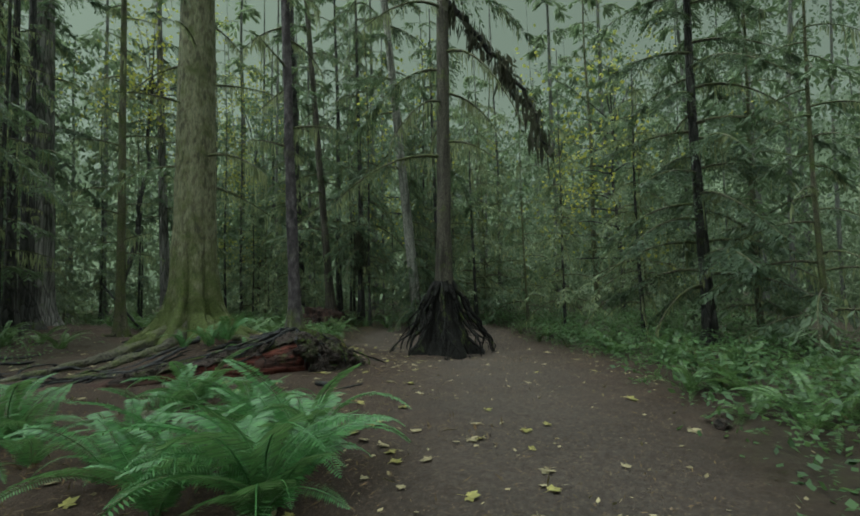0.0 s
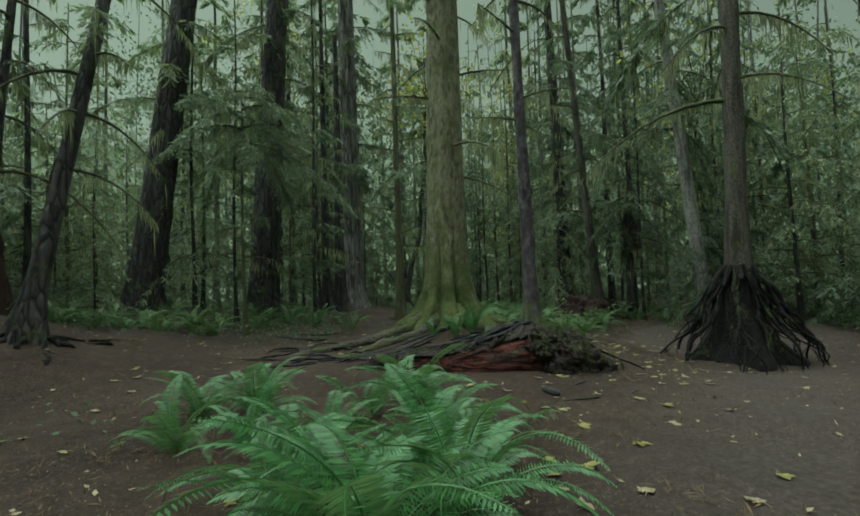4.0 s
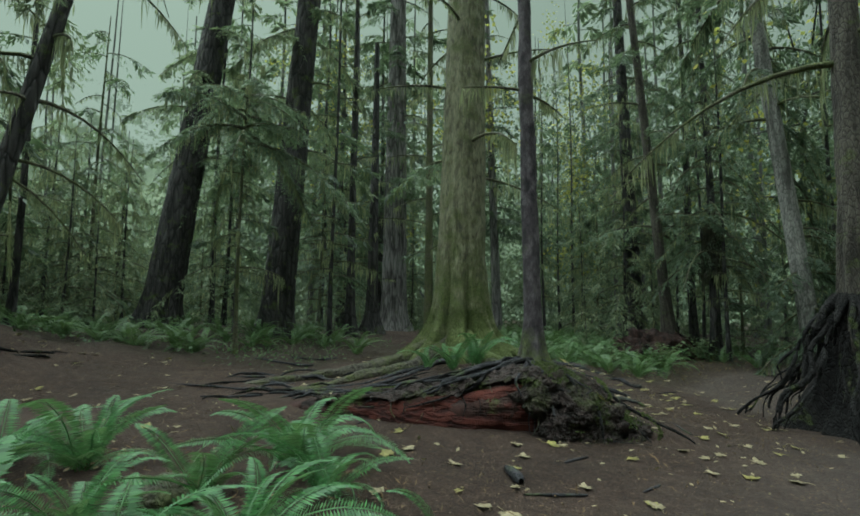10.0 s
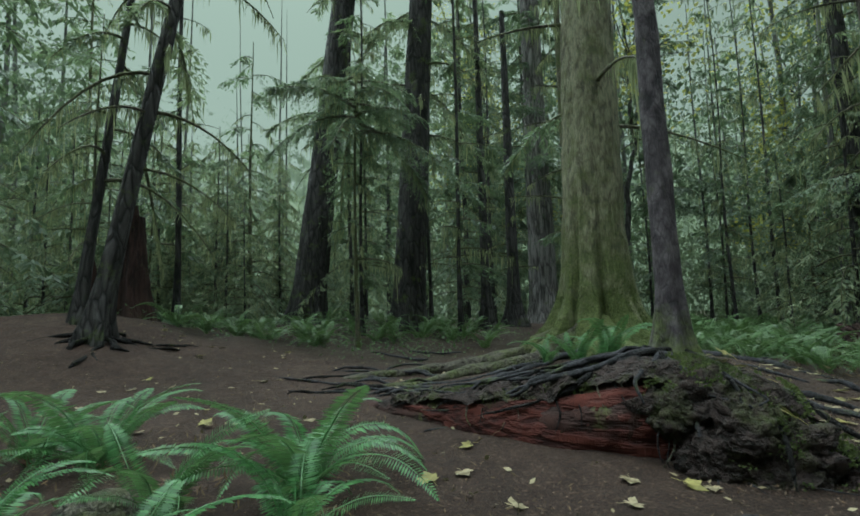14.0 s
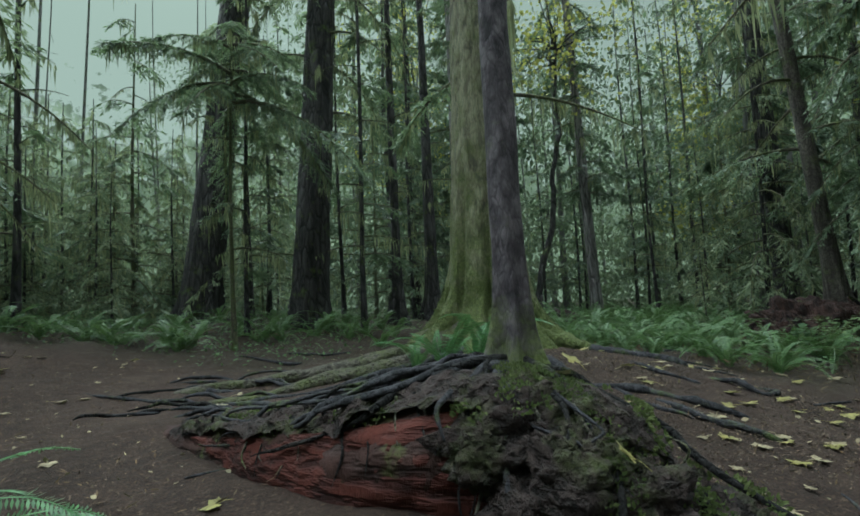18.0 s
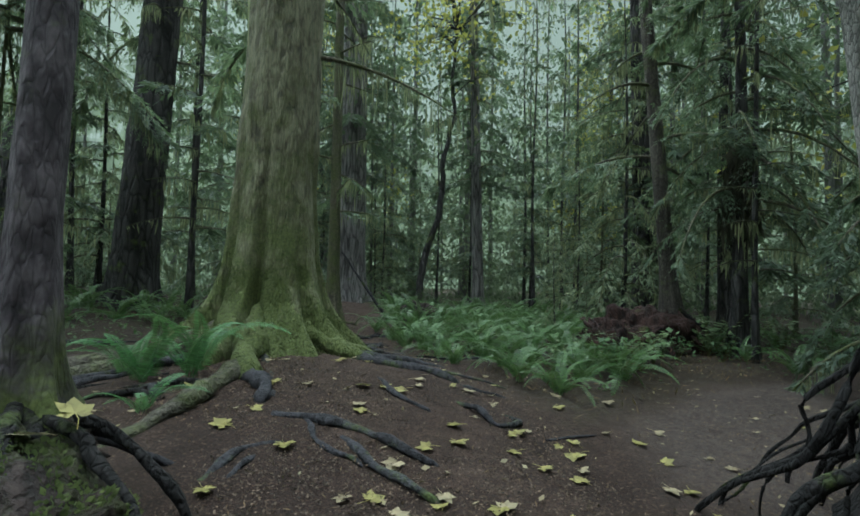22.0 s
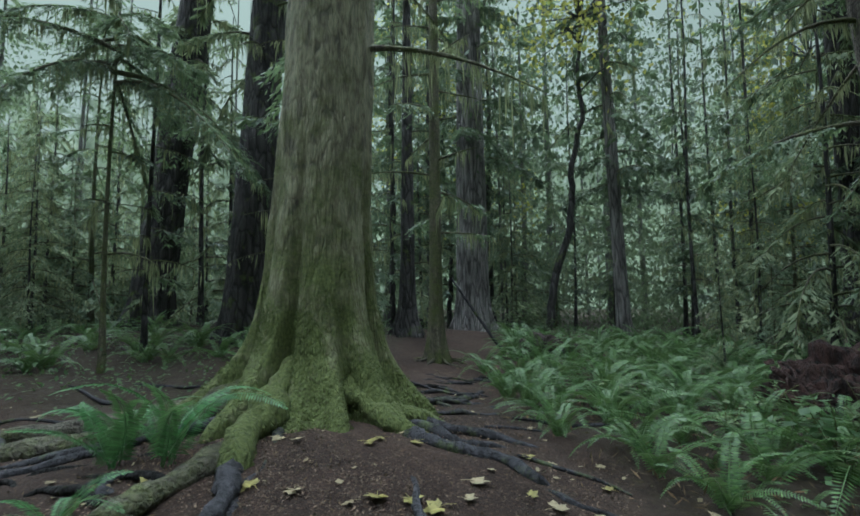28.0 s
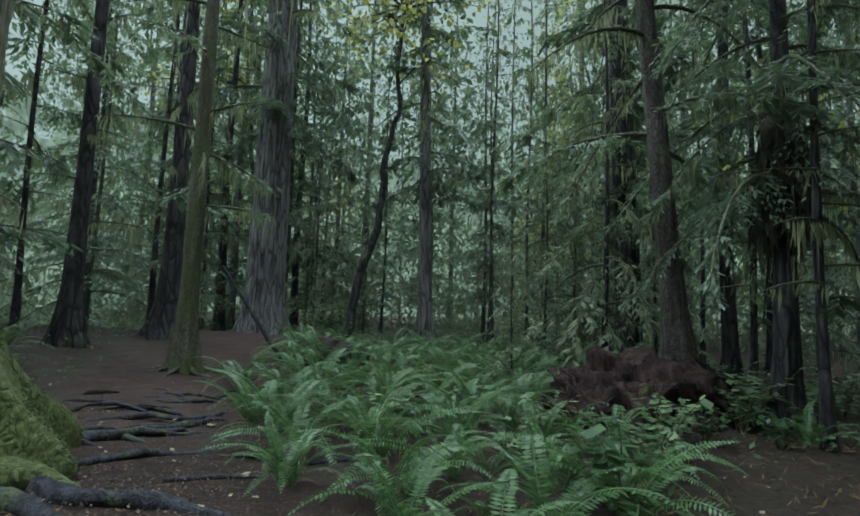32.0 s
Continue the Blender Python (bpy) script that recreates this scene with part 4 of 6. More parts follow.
maple(16.5, -3.5, [(0, 0, -0.2), (0.2, 0, 3), (-0.3, 0.2, 6), (0, 0, 9)], 0.1, 34, "maple with thin yellow leaves over the trail", (0, 0, 7.0), (2.2, 2.6, 2.6), 1100)
maple(4.0, 27.0, [(0, 0, -0.2), (0.2, 0, 5), (-0.3, 0.2, 10), (0, 0, 14)], 0.15, 35, "far maple with yellow autumn leaves", (0, 0, 12.0), (1.8, 1.6, 3.6), 3000)

# ---- conifers with drooping boughs: a few kinds, repeated through the wood ----
def conifer(name, label, seed, r, h, low, reach, branches, droop, mat, bark_mat, moss=0.3, spray=0.24, density=1.0, dead=0.2, lean=(0, 0), flare=0.6):
    tree = thing(name, label, "tree", at=(0, 0, 0))
    part("trunk", trunk_mesh("trunk", bark_mat, r, h, lean, flare, 5, seed, 14, bend=0.05, rough=0, fine=0.7, tip=0.2), tree)
    dress(tree, crown_meshes(seed, low, h * 0.97, branches, reach, droop, mat, moss, spray, lean, density, None, dead))
    return tree


def set_tree(tree, x, y, turn, size=1.0, first=False):
    m = pose(x, y, z_at(x, y), 0, 0, turn)
    if first:
        tree.matrix_world = m @ Matrix.Scale(size, 4)
        return tree
    t = copy_thing(tree, m)
    t.scale = (size, size, size)
    return t


UNDER = [conifer("hemlock_sapling", "understorey hemlock with drooping green boughs", 301 + k, 0.055 + 0.01 * k, 8.5 + k, 0.7, 1.8 + 0.1 * k, 30, 0.55, NEEDLES, BARK_YOUNG, 0.35, 0.21, 0.62) for k in range(3)]
UNDER += [conifer("mossy_hemlock", "understorey hemlock hung with grey-green moss", 311 + k, 0.07, 9.5, 1.0, 2.2, 34, 0.7, NEEDLES_PALE, BARK_DARK, 0.95, 0.2, 0.6, 0.3) for k in range(2)]
TALL = [conifer("tall_conifer", "tall dark conifer with high drooping boughs", 321 + k, 0.17, 21.0, 3.2, 3.0, 46, 0.5, NEEDLES_DARK if k else NEEDLES, BARK_DARK if k else BARK_YOUNG, 0.4, 0.28, 0.58) for k in range(3)]
POLE = [conifer("thin_pole_tree", "thin dark pole tree with short mossy dead twigs", 331 + k, 0.06 + 0.015 * k, 15.0, 1.6, 0.9, 34, 0.25, NEEDLES_DARK, BARK_DARK, 0.5, 0.22, 0.8, 0.75) for k in range(2)]
FAR = [conifer("far_conifer", "distant conifer, its green paled to imitate haze", 341 + k, 0.2, 24.0, 1.5, 3.3, 30, 0.4, NEEDLES_FAR, BARK_HAZE, 0.0, 0.55, 0.2, 0.12) for k in range(3)]
used = set()
rnd = random.Random(77)


def plant(kinds, x, y, size=1.0):
    tree = rnd.choice(kinds)
    first = tree.name not in used
    used.add(tree.name)
    return set_tree(tree, x, y, rnd.uniform(0, 360), size, first)


for x, y in [(-6.96, 10.1), (-2.2, 10.4), (0.5, 11.3), (9.6, 22.4), (11.6, 22.0), (13.3, 20.2), (6.9, 25.3), (10.9, 21.2), (12.2, 17.4), (13.8, 16.5), (12.7, 8.3), (15.3, 9.9), (-0.3, 15.2), (7.6, 26.5), (11.6, 16.0), (2.2, 16.0), (14.2, 18.2), (16.2, 12.4), (10.9, 1.9 + 4.2), (14.2, 5.0), (-3.0, 14.0)]:
    plant(POLE, x, y, rnd.uniform(0.8, 1.15))
for x, y, s in [(-2.6, 14.8, 1.0), (0.9, 15.8, 1.0), (15.9, 5.6, 1.0), (13.6, 2.4, 1.1), (12.4, 14.2, 0.7), (12.6, 10.4, 0.5), (10.9, 11.4, 0.36), (16.8, 9.9, 0.9), (16.2, 6.2, 1.0), (8.4, -7.2, 1.1), (9.4, -4.4, 0.9), (11.5, -1.8, 0.8), (13.0, 0.0, 1.0), (5.6, -7.8, 1.0), (15.5, 2.6, 1.1), (-9.0, 10.0, 1.0), (-10.5, 7.5, 1.1), (-6.6, 14.6, 1.1), (16.2, 4.4, 1.0), (6.6, 21.0, 0.8), (2.8, 20.5, 1.0), (8.9, 9.8, 0.28), (-4.6, 16.5, 0.6), (-6.4, 17.5, 0.66), (-8.5, 16.0, 0.62), (-7.2, 19.5, 0.7), (-10.5, 17.5, 0.7), (-5.2, 20.5, 0.72), (-3.6, 18.6, 0.7), (-9.3, 13.6, 0.55), (-11.5, 14.0, 0.6), (13.6, 14.5, 0.9), (16.8, 15.4, 1.0)]:
    plant(UNDER, x, y, s)
for x, y, s in [(-8.4, 12.0, 0.7), (-7.6, 14.2, 0.75), (-10.6, 11.4, 0.7), (-9.6, 14.8, 0.72), (-12.2, 12.6, 0.8), (-8.6, 17.2, 0.75)]:
    plant(UNDER[3:], x, y, s)
for x, y, s in [(-7.6, 11.4, 0.52), (-6.7, 12.7, 0.6), (-9.3, 11.0, 0.55), (-5.7, 11.5, 0.45), (-11.4, 9.6, 0.6)]:
    plant(UNDER[3:], x, y, s)
for x, y, s in [(-5.9, 15.8, 0.7), (-7.4, 16.6, 0.82), (-9.0, 15.2, 0.8), (-6.6, 18.6, 0.85), (-10.2, 16.4, 0.9), (-11.8, 15.6, 0.9), (-5.0, 18.2, 0.8), (-10.0, 20.4, 0.98), (-3.4, 20.6, 0.85), (-13.4, 13.6, 0.9)]:
    plant(UNDER[3:], x, y, s)
# tall conifers ring the clearing; far ones close the wood
for x, y in [(3.1, 23.5), (6.2, 26.0)]:
    plant(TALL, x, y, rnd.uniform(0.95, 1.2))
spots = []
tries = 0
while len(spots) < 82 and tries < 6000:
    tries += 1
    b = radians(rnd.uniform(0, 360))
    d = 14 + 32 * rnd.random() ** 0.8
    x, y = 2 + d * math.sin(b), 1 + d * math.cos(b)
    if min((math.hypot(x - u, y - v) for u, v in spots), default=9) < 2.1 + 0.04 * d:
        continue
    if math.hypot(x - 4.5, y - 14) < 4.5 or math.hypot(x - 8.6, y - 17.0) < 6.3 or float(trail(x, y)) > 0.4:
        continue
    opening = -33 < math.degrees(math.atan2(x + 1.2, y + 2.6)) < -15 and d > 13
    opening = opening or (-35 < math.degrees(math.atan2(x - 4.2, y - 1.5)) < -20 and d > 13)
    # trees outside this sector are unseen, added sparsely to close off light
    facing = -50 < math.degrees(math.atan2(x - 2, y - 1)) < 118
    if not facing and (d > 22 or rnd.random() < 0.7):
        continue
    spots.append((x, y))
    q = rnd.random()
    if opening:
        plant(UNDER, x, y, rnd.uniform(0.45, 0.7))
    elif d > 26:
        plant(FAR, x, y, rnd.uniform(0.75, 1.2))
    elif q < 0.34:
        plant(UNDER, x, y, rnd.uniform(0.7, 1.3))
    elif q < 0.78:
        plant(TALL, x, y, rnd.uniform(0.8, 1.2))
    else:
        plant(POLE, x, y, rnd.uniform(0.9, 1.4))

# crowns of the named trees: bare lower stems, mossy dead limbs, thin tops
dress(made[0], crown_meshes(401, 3.9, 22, 26, 2.4, 0.4, NEEDLES, 1.0, 0.28, (0.035, 0.02), 0.4, dead=0.8, split=True))
dress(made[1], crown_meshes(402, 6.5, 28, 40, 3.2, 0.5, NEEDLES_DARK, 0.4, 0.36, density=0.6, split=True))
dress(made[2], crown_meshes(403, 6.0, 24, 30, 2.6, 0.8, NEEDLES_PALE, 1.0, 0.3, (0.06, 0), 0.6, split=True))
dress(made[3], crown_meshes(404, 5.4, 24, 32, 1.9, 0.8, NEEDLES_PALE, 1.0, 0.3, (0.12, 0), 0.6, split=True))
dress(made[5], crown_meshes(405, 2.6, 17, 30, 1.4, 0.2, NEEDLES, 0.8, 0.22, density=0.5, dead=0.7, split=True))
dress(made[6], crown_meshes(406, 5.0, 23, 40, 2.2, 0.5, NEEDLES_DARK, 0.4, 0.3, (-0.03, 0), 0.7, split=True))
dress(made[7], crown_meshes(407, 4.0, 23, 40, 2.6, 0.7, NEEDLES_DARK, 0.5, 0.3, (-0.03, 0), 0.7, split=True))
dress(made[8], crown_meshes(408, 3.4, 21, 30, 2.2, 0.6, NEEDLES, 0.6, 0.28, (-0.08, 0.02), 0.6, dead=0.5, split=True))
dress(made[9], crown_meshes(409, 3.0, 15, 22, 2.2, 0.8, NEEDLES_PALE, 1.0, 0.26, (0.17, 0.05), 0.5, dead=0.6, split=True))
dress(made[10], crown_meshes(410, 2.5, 13, 20, 1.6, 0.8, NEEDLES_DARK, 1.0, 0.26, (0.05, 0.1), 0.5, dead=0.6, split=True))
dress(made[4], crown_meshes(411, 6.0, 21, 30, 2.2, 0.7, NEEDLES_DARK, 0.5, 0.3, (-0.06, 0.06), 0.6, split=True))
dress(made[4], crown_meshes(414, 0.7, 3.0, 16, 1.3, 1.0, NEEDLES_DARK, 0.5, 0.2, (-0.06, 0.06), 1.0, dead=0.1, split=True))
dress(made[4], crown_meshes(415, 2.4, 8.5, 13, 2.1, 1.1, NEEDLES, 0.5, 0.22, (-0.06, 0.06), 0.9, dead=0.05, side=-0.25, split=True))
dress(slim, crown_meshes(412, 3.6, 17, 22, 1.1, 0.3, NEEDLES, 0.8, 0.24, (0.01, 0.035), 0.4, dead=0.85, split=True))
dress(stilt, crown_meshes(413, 4.6, 21, 28, 2.6, 0.9, NEEDLES_DARK, 0.8, 0.3, (0.012, -0.02), 0.6, dead=0.5, split=True))


# three hemlocks with low boughs beside the trail
for x, y, r, h, low, reach, n, droop, mat, seed, full, label in [
        (11.3, 6.8, 0.14, 17, 2.7, 2.4, 60, 0.95, NEEDLES, 431, 0.55, "dark hemlock with boughs drooping to the ferns"),
        (7.4, -5.9, 0.15, 17, 1.3, 3.2, 58, 0.5, NEEDLES_DARK, 432, 1.05, "spreading hemlock with wide boughs over the trail edge"),
        (14.0, 4.4, 0.12, 15, 1.4, 2.2, 40, 0.7, NEEDLES_DARK, 433, 0.65, "dark hemlock with boughs drooping to the ferns")]:
    tree = thing("drooping_hemlock", label, "tree", at=(x, y, z_at(x, y)))
    part("trunk", trunk_mesh("trunk", BARK_DARK, r, h, (0.0, 0.0), 0.6, 5, seed, 18, bend=0.05, tip=0.2), tree)
    dress(tree, crown_meshes(seed, low, h * 0.97, n, reach, droop, mat, 0.35, 0.22, density=full, dead=0.1, split=True))

# a dark clot of hanging moss and dead twigs round the stem of the hemlock by the fern bed
clot = next(o for o in bpy.data.objects if o.name.startswith("drooping_hemlock") and abs(o.location.x - 11.3) < 0.1)
q = np.random.RandomState(18)
u, a = q.uniform(0, 1, 1300), q.uniform(0, 6.28, 1300)
spread = 0.12 + 0.32 * np.sqrt(1 - u)
base = np.column_stack([spread * np.cos(a) * q.uniform(0.2, 1, 1300), spread * np.sin(a) * q.uniform(0.2, 1, 1300), 2.6 + 1.7 * u])
hang = np.column_stack([q.normal(0, 0.05, (1300, 2)), -q.gamma(2.0, 0.13, 1300) - 0.06])
tagged(part("hanging_moss", Shape().blades(base, hang, q.normal(0, 1, (1300, 3)) * [0.02, 0.02, 0.0]).mesh("hanging_moss", MOSS_BLACK, False), clot, "dense black-brown hanging moss"), kind="stuff")

# a long dead limb hung with moss, drooping from the stilt-rooted tree
path = wavy([(0.0, 0.0, 9.6), (0.35, -0.5, 9.0), (0.8, -1.3, 7.9), (1.05, -1.7, 7.3), (1.35, -2.3, 6.4), (1.45, -2.6, 5.1)], 7, 30, 0.3)
limb = part("dead_limb", Shape().tube(path, np.linspace(0.1, 0.03, 30), 8).mesh("dead_limb", BARK_DARK), stilt, "long drooping dead limb")
q = np.random.RandomState(17)
u = np.clip(q.choice([0.12, 0.3, 0.5, 0.56, 0.75, 0.9], 700) + q.normal(0, 0.05, 700), 0.02, 1)
base = np.stack([np.interp(u, np.linspace(0, 1, 30), path[:, c]) for c in range(3)], 1) + q.normal(0, 0.13, (700, 3))
hang = np.column_stack([q.normal(0, 0.1, (700, 2)), -q.gamma(2.0, 0.14, 700) - 0.05])
wide = q.normal(0, 1, (700, 3)) * [0.03, 0.03, 0.0]
tagged(part("hanging_moss", Shape().blades(base, hang, wide).mesh("hanging_moss", MOSS_BLACK, False), limb, "dark moss hanging from the limb"), kind="stuff")


# ---- ferns ----
def frond_mesh(seed, length, arch, pairs=25, width=0.085, mat=None):
    rnd = np.random.RandomState(seed)
    n = 18
    el = np.radians(70 - (12 + arch) * np.linspace(0, 1, n) ** 1.25) + rnd.normal(0, 0.03, n)
    step = length / (n - 1)
    x = np.concatenate([[0], np.cumsum(np.cos(el[:-1]) * step)])
    z = np.concatenate([[0], np.cumsum(np.sin(el[:-1]) * step)])
    y = 0.06 * length * np.sin(np.linspace(0, 2.2, n) + rnd.uniform(0, 3)) * np.linspace(0, 1, n)
    p = np.column_stack([x, y, z])
    s = Shape().tube(p, np.linspace(0.006, 0.0018, n), 3)
    u = np.linspace(0.1, 0.985, pairs)
    base = np.stack([np.interp(u, np.linspace(0, 1, n), p[:, c]) for c in range(3)], 1)
    tan = np.stack([np.interp(u, np.linspace(0, 1, n), np.gradient(p[:, c])) for c in range(3)], 1)
    tan /= np.linalg.norm(tan, axis=1, keepdims=True)
    prof = np.minimum(1, 0.45 + u / 0.22) * (1 - u ** 3.4) ** 0.75 + 0.04
    up = np.cross(np.cross(tan, [0, 0, 1.0]), tan)
    for sgn in (-1, 1):
        side = np.cross(tan, up) * sgn
        ln = width * (length / 0.8) * prof * rnd.uniform(0.85, 1.1, pairs)
        al = side + 0.24 * tan + (0.1 + rnd.normal(0, 0.07, pairs))[:, None] * up - np.array([0, 0, 0.22])
        al *= (ln / np.linalg.norm(al, axis=1))[:, None]
        ac = tan * (0.38 * length * 0.9 / pairs) * rnd.uniform(0.8, 1.1, (pairs, 1)) + 0.003 * up
        s.blades(base, al, ac)
    return s.mesh("frond", mat or FERN, False)


FRONDS = [frond_mesh(500 + k, 0.8, a, 34, 0.072) for k, a in enumerate((74, 94, 112, 60, 84, 124))]
FRONDS_FINE = [frond_mesh(520 + k, 0.92, a, 54, 0.09, FERN_NEAR) for k, a in enumerate((74, 96, 112, 58, 86, 128, 104, 66))]
WITHERED = [frond_mesh(540 + k, 0.6, a, 22, 0.05, FERN_DEAD) for k, a in enumerate((150, 165))]


def sword_fern(x, y, fronds, size, seed, fine=False, withered=0, upright=0.0, label="green sword fern arching from the forest floor", group="sword ferns"):
    rnd = random.Random(seed)
    fern = thing("sword_fern", label, "fern", group, at=(x, y, z_at(x, y) - 0.02))
    for n in range(fronds + withered):
        dead = n >= fronds
        me = rnd.choice(WITHERED if dead else FRONDS_FINE if fine else FRONDS)
        ob = part("frond", me, fern, "withered brown frond" if dead else "")
        k = 1.25 * size * rnd.uniform(0.65, 1.15) * (0.8 if dead else 1.0)
        ob.matrix_local = Matrix.Translation((rnd.uniform(-0.05, 0.05), rnd.uniform(-0.05, 0.05), 0)) @ pose(0, 0, 0, rnd.uniform(-18, 18), rnd.uniform(-12 - upright, 26 - upright), 360 * (n + rnd.uniform(-0.3, 0.3)) / fronds) @ Matrix.Scale(k, 4)
    return fern


NEAR = "large glossy sword fern beside the trail"
for n, (x, y, k, size, w) in enumerate([(-3.68, -2.18, 26, 1.2, 2), (-4.0, -1.45, 12, 0.9, 3), (-2.92, -1.9, 16, 1.1, 2), (-3.5, -1.2, 11, 0.95, 3), (-2.7, -1.2, 11, 0.9, 2), (-3.7, -0.6, 15, 0.92, 3), (-3.05, 0.2, 10, 0.8, 6), (-2.1, -0.4, 18, 0.92, 3), (-1.62, 1.1, 19, 0.98, 4), (-3.4, 1.75, 17, 1.0, 9), (-4.05, 1.95, 12, 0.95, 7), (-2.2, -1.15, 13, 0.8, 2), (-3.8, 0.55, 9, 0.75, 7), (-0.95, -0.5, 3, 0.5, 0), (-2.4, 0.75, 11, 0.75, 5), (-1.5, 0.4, 12, 0.8, 2), (-4.4, 0.8, 10, 0.85, 6)]):
    sword_fern(x, y, k, size, 600 + n, True, w, 5.0 if n < 5 else 0.0, NEAR, "sword ferns beside the trail")
for n, (x, y, k, size) in enumerate([(1.42, 4.4, 8, 0.84), (1.85, 4.38, 8, 0.92), (1.66, 3.62, 6, 0.5), (1.15, 4.9, 7, 0.6)]):
    sword_fern(x, y, k, size, 640 + n, True, 1, 6.0, "arching green sword fern at the foot of the big spruce")
def bed_front(x):
    """The near edge of the fern bed."""
    return float(np.interp(x, [4.4, 4.75, 5.2, 5.7, 6.5, 7.6, 9.4, 12.2], [12.0, 7.2, 5.5, 4.75, 4.45, 5.3, 7.2, 8.5]))


rnd = random.Random(41)
placed = []
tries = 0
while len(placed) < 112 and tries < 4000:
    tries += 1
    x, y = rnd.uniform(4.6, 12.2), rnd.uniform(4.2, 15.0)
    if y < bed_front(x) or math.hypot(x - 10.0, y - 8.0) < 1.45 or math.hypot(x - 9.5, y - 7.4) < 0.8 or (x < 5.4 and y > 10.5):
        continue
    if min((math.hypot(x - u, y - v) for u, v in placed), default=9) < 0.55:
        continue
    placed.append((x, y))
    sword_fern(x, y, 11, rnd.uniform(0.75, 1.1), 700 + len(placed), False, 1, 0.0, "sword fern in the dense fern bed", "fern bed")
while len(placed) < 165 and tries < 8000:
    tries += 1
    x, y = rnd.uniform(4.9, 11.6), rnd.uniform(4.4, 14.0)
    if y < bed_front(x) + 0.15 or math.hypot(x - 10.0, y - 8.0) < 1.45 or (x < 5.6 and y > 10.5):
        continue
    if min(math.hypot(x - u, y - v) for u, v in placed) < 0.33:
        continue
    placed.append((x, y))
    sword_fern(x, y, 8, rnd.uniform(0.4, 0.65), 1700 + len(placed), False, 2, 0.0, "small sword fern between the larger ones", "fern bed")
placed = []
while len(placed) < 40:
    x, y = rnd.choice([(rnd.uniform(-8, 1.6), rnd.uniform(8.6, 13.2)), (rnd.uniform(9.5, 15), rnd.uniform(3.2, 7.5)), (rnd.uniform(-0.8, 9), rnd.uniform(-8.0, -4.6))])
    if float(trail(x, y)) > 0.35 or min((math.hypot(x - u, y - v) for u, v in placed), default=9) < 0.7 or math.hypot(x + 0.85, y - 12.8) < 0.9:
        continue
    placed.append((x, y))
    sword_fern(x, y, 10, rnd.uniform(0.7, 1.0), 800 + len(placed), False, 1, 0.0, "sword fern in the undergrowth under the trees", "undergrowth ferns")

BACK_EDGE = [(-6.3, 8.9), (-5.5, 8.6), (-4.9, 8.9), (-4.2, 8.7), (-4.3, 9.8), (-5.2, 9.7), (-3.3, 10.4), (-3.5, 9.3), (-2.4, 10.4), (-1.8, 9.8), (-1.5, 11.3), (-2.6, 11.4), (0.1, 10.2), (-0.7, 10.4), (0.5, 11.0), (-6.2, 10.2), (-4.0, 11.2), (0.9, 12.0), (-0.1, 11.7), (5.8, 15.2), (6.3, 14.3), (5.6, 13.2), (-7.2, 10.8), (-3.0, 8.9)]
for n, (x, y) in enumerate(BACK_EDGE):
    sword_fern(x, y, 12, rnd.uniform(0.8, 1.15), 1860 + n, False, 2, 0.0, "sword fern along the far edge of the bare soil", "undergrowth ferns")
EDGE = [(-0.4, -5.3), (1.15, -4.9), (3.35, -4.5), (5.3, -3.4), (8.0, -1.85), (10.9, 0.1), (12.8, 1.8)]
for n in range(34):
    k = rnd.uniform(0, 5.99)
    (x0, y0), (x1, y1) = EDGE[int(k)], EDGE[int(k) + 1]
    off = rnd.uniform(0.35, 2.6)
    x, y = x0 + (x1 - x0) * (k % 1) + 0.5 * off, y0 + (y1 - y0) * (k % 1) - 0.85 * off
    sword_fern(x, y, 9, rnd.uniform(0.55, 0.9), 860 + n, False, 1, 0.0, "sword fern in the green strip beside the trail", "undergrowth ferns")


# ---- undergrowth, moss and fallen leaves ----
def scatter_blades(name, label, category, count, keep, size, lift, mat, seed, box, flat=0.4, per=4, spread=0.12, wide=0.3):
    q = np.random.RandomState(seed)
    x, y = q.uniform(box[0], box[1], count), q.uniform(box[2], box[3], count)
    ok = q.rand(count) < keep(x, y)
    x, y = np.repeat(x[ok], per), np.repeat(y[ok], per)
    x, y = x + q.normal(0, spread, len(x)), y + q.normal(0, spread, len(y))
    at = np.column_stack([x, y, height(x, y) + q.uniform(0, 1, len(x)) ** 1.5 * lift])
    al = np.column_stack([q.normal(0, 1, (len(x), 2)), q.normal(0.25, flat, len(x))])
    ln = size * q.uniform(0.6, 1.4, len(x))
    al *= (ln / np.linalg.norm(al, axis=1))[:, None]
    ac = np.cross(al, [0, 0, 1.0] + q.normal(0, 0.3, al.shape))
    ac *= (wide * ln / (np.linalg.norm(ac, axis=1) + 1e-6))[:, None]
    return tagged(new(name, Shape().blades(at, al, ac).mesh(name, mat, False)), label, category, kind="stuff")


scatter_blades("undergrowth", "low green herbs and brambles off the trail", "undergrowth", 14000, lambda x, y: (1 - trail(x, y)) * np.where((x > 4.6) & (x < 10) & (y > 2.5) & (y < 9), 0.12, np.where((x > 0.5) & (x < 5.5) & (y > 4) & (y < 14), 0.1, 0.8)), 0.075, 0.35, HERB, 901, (-10, 17, -9, 22), per=5)
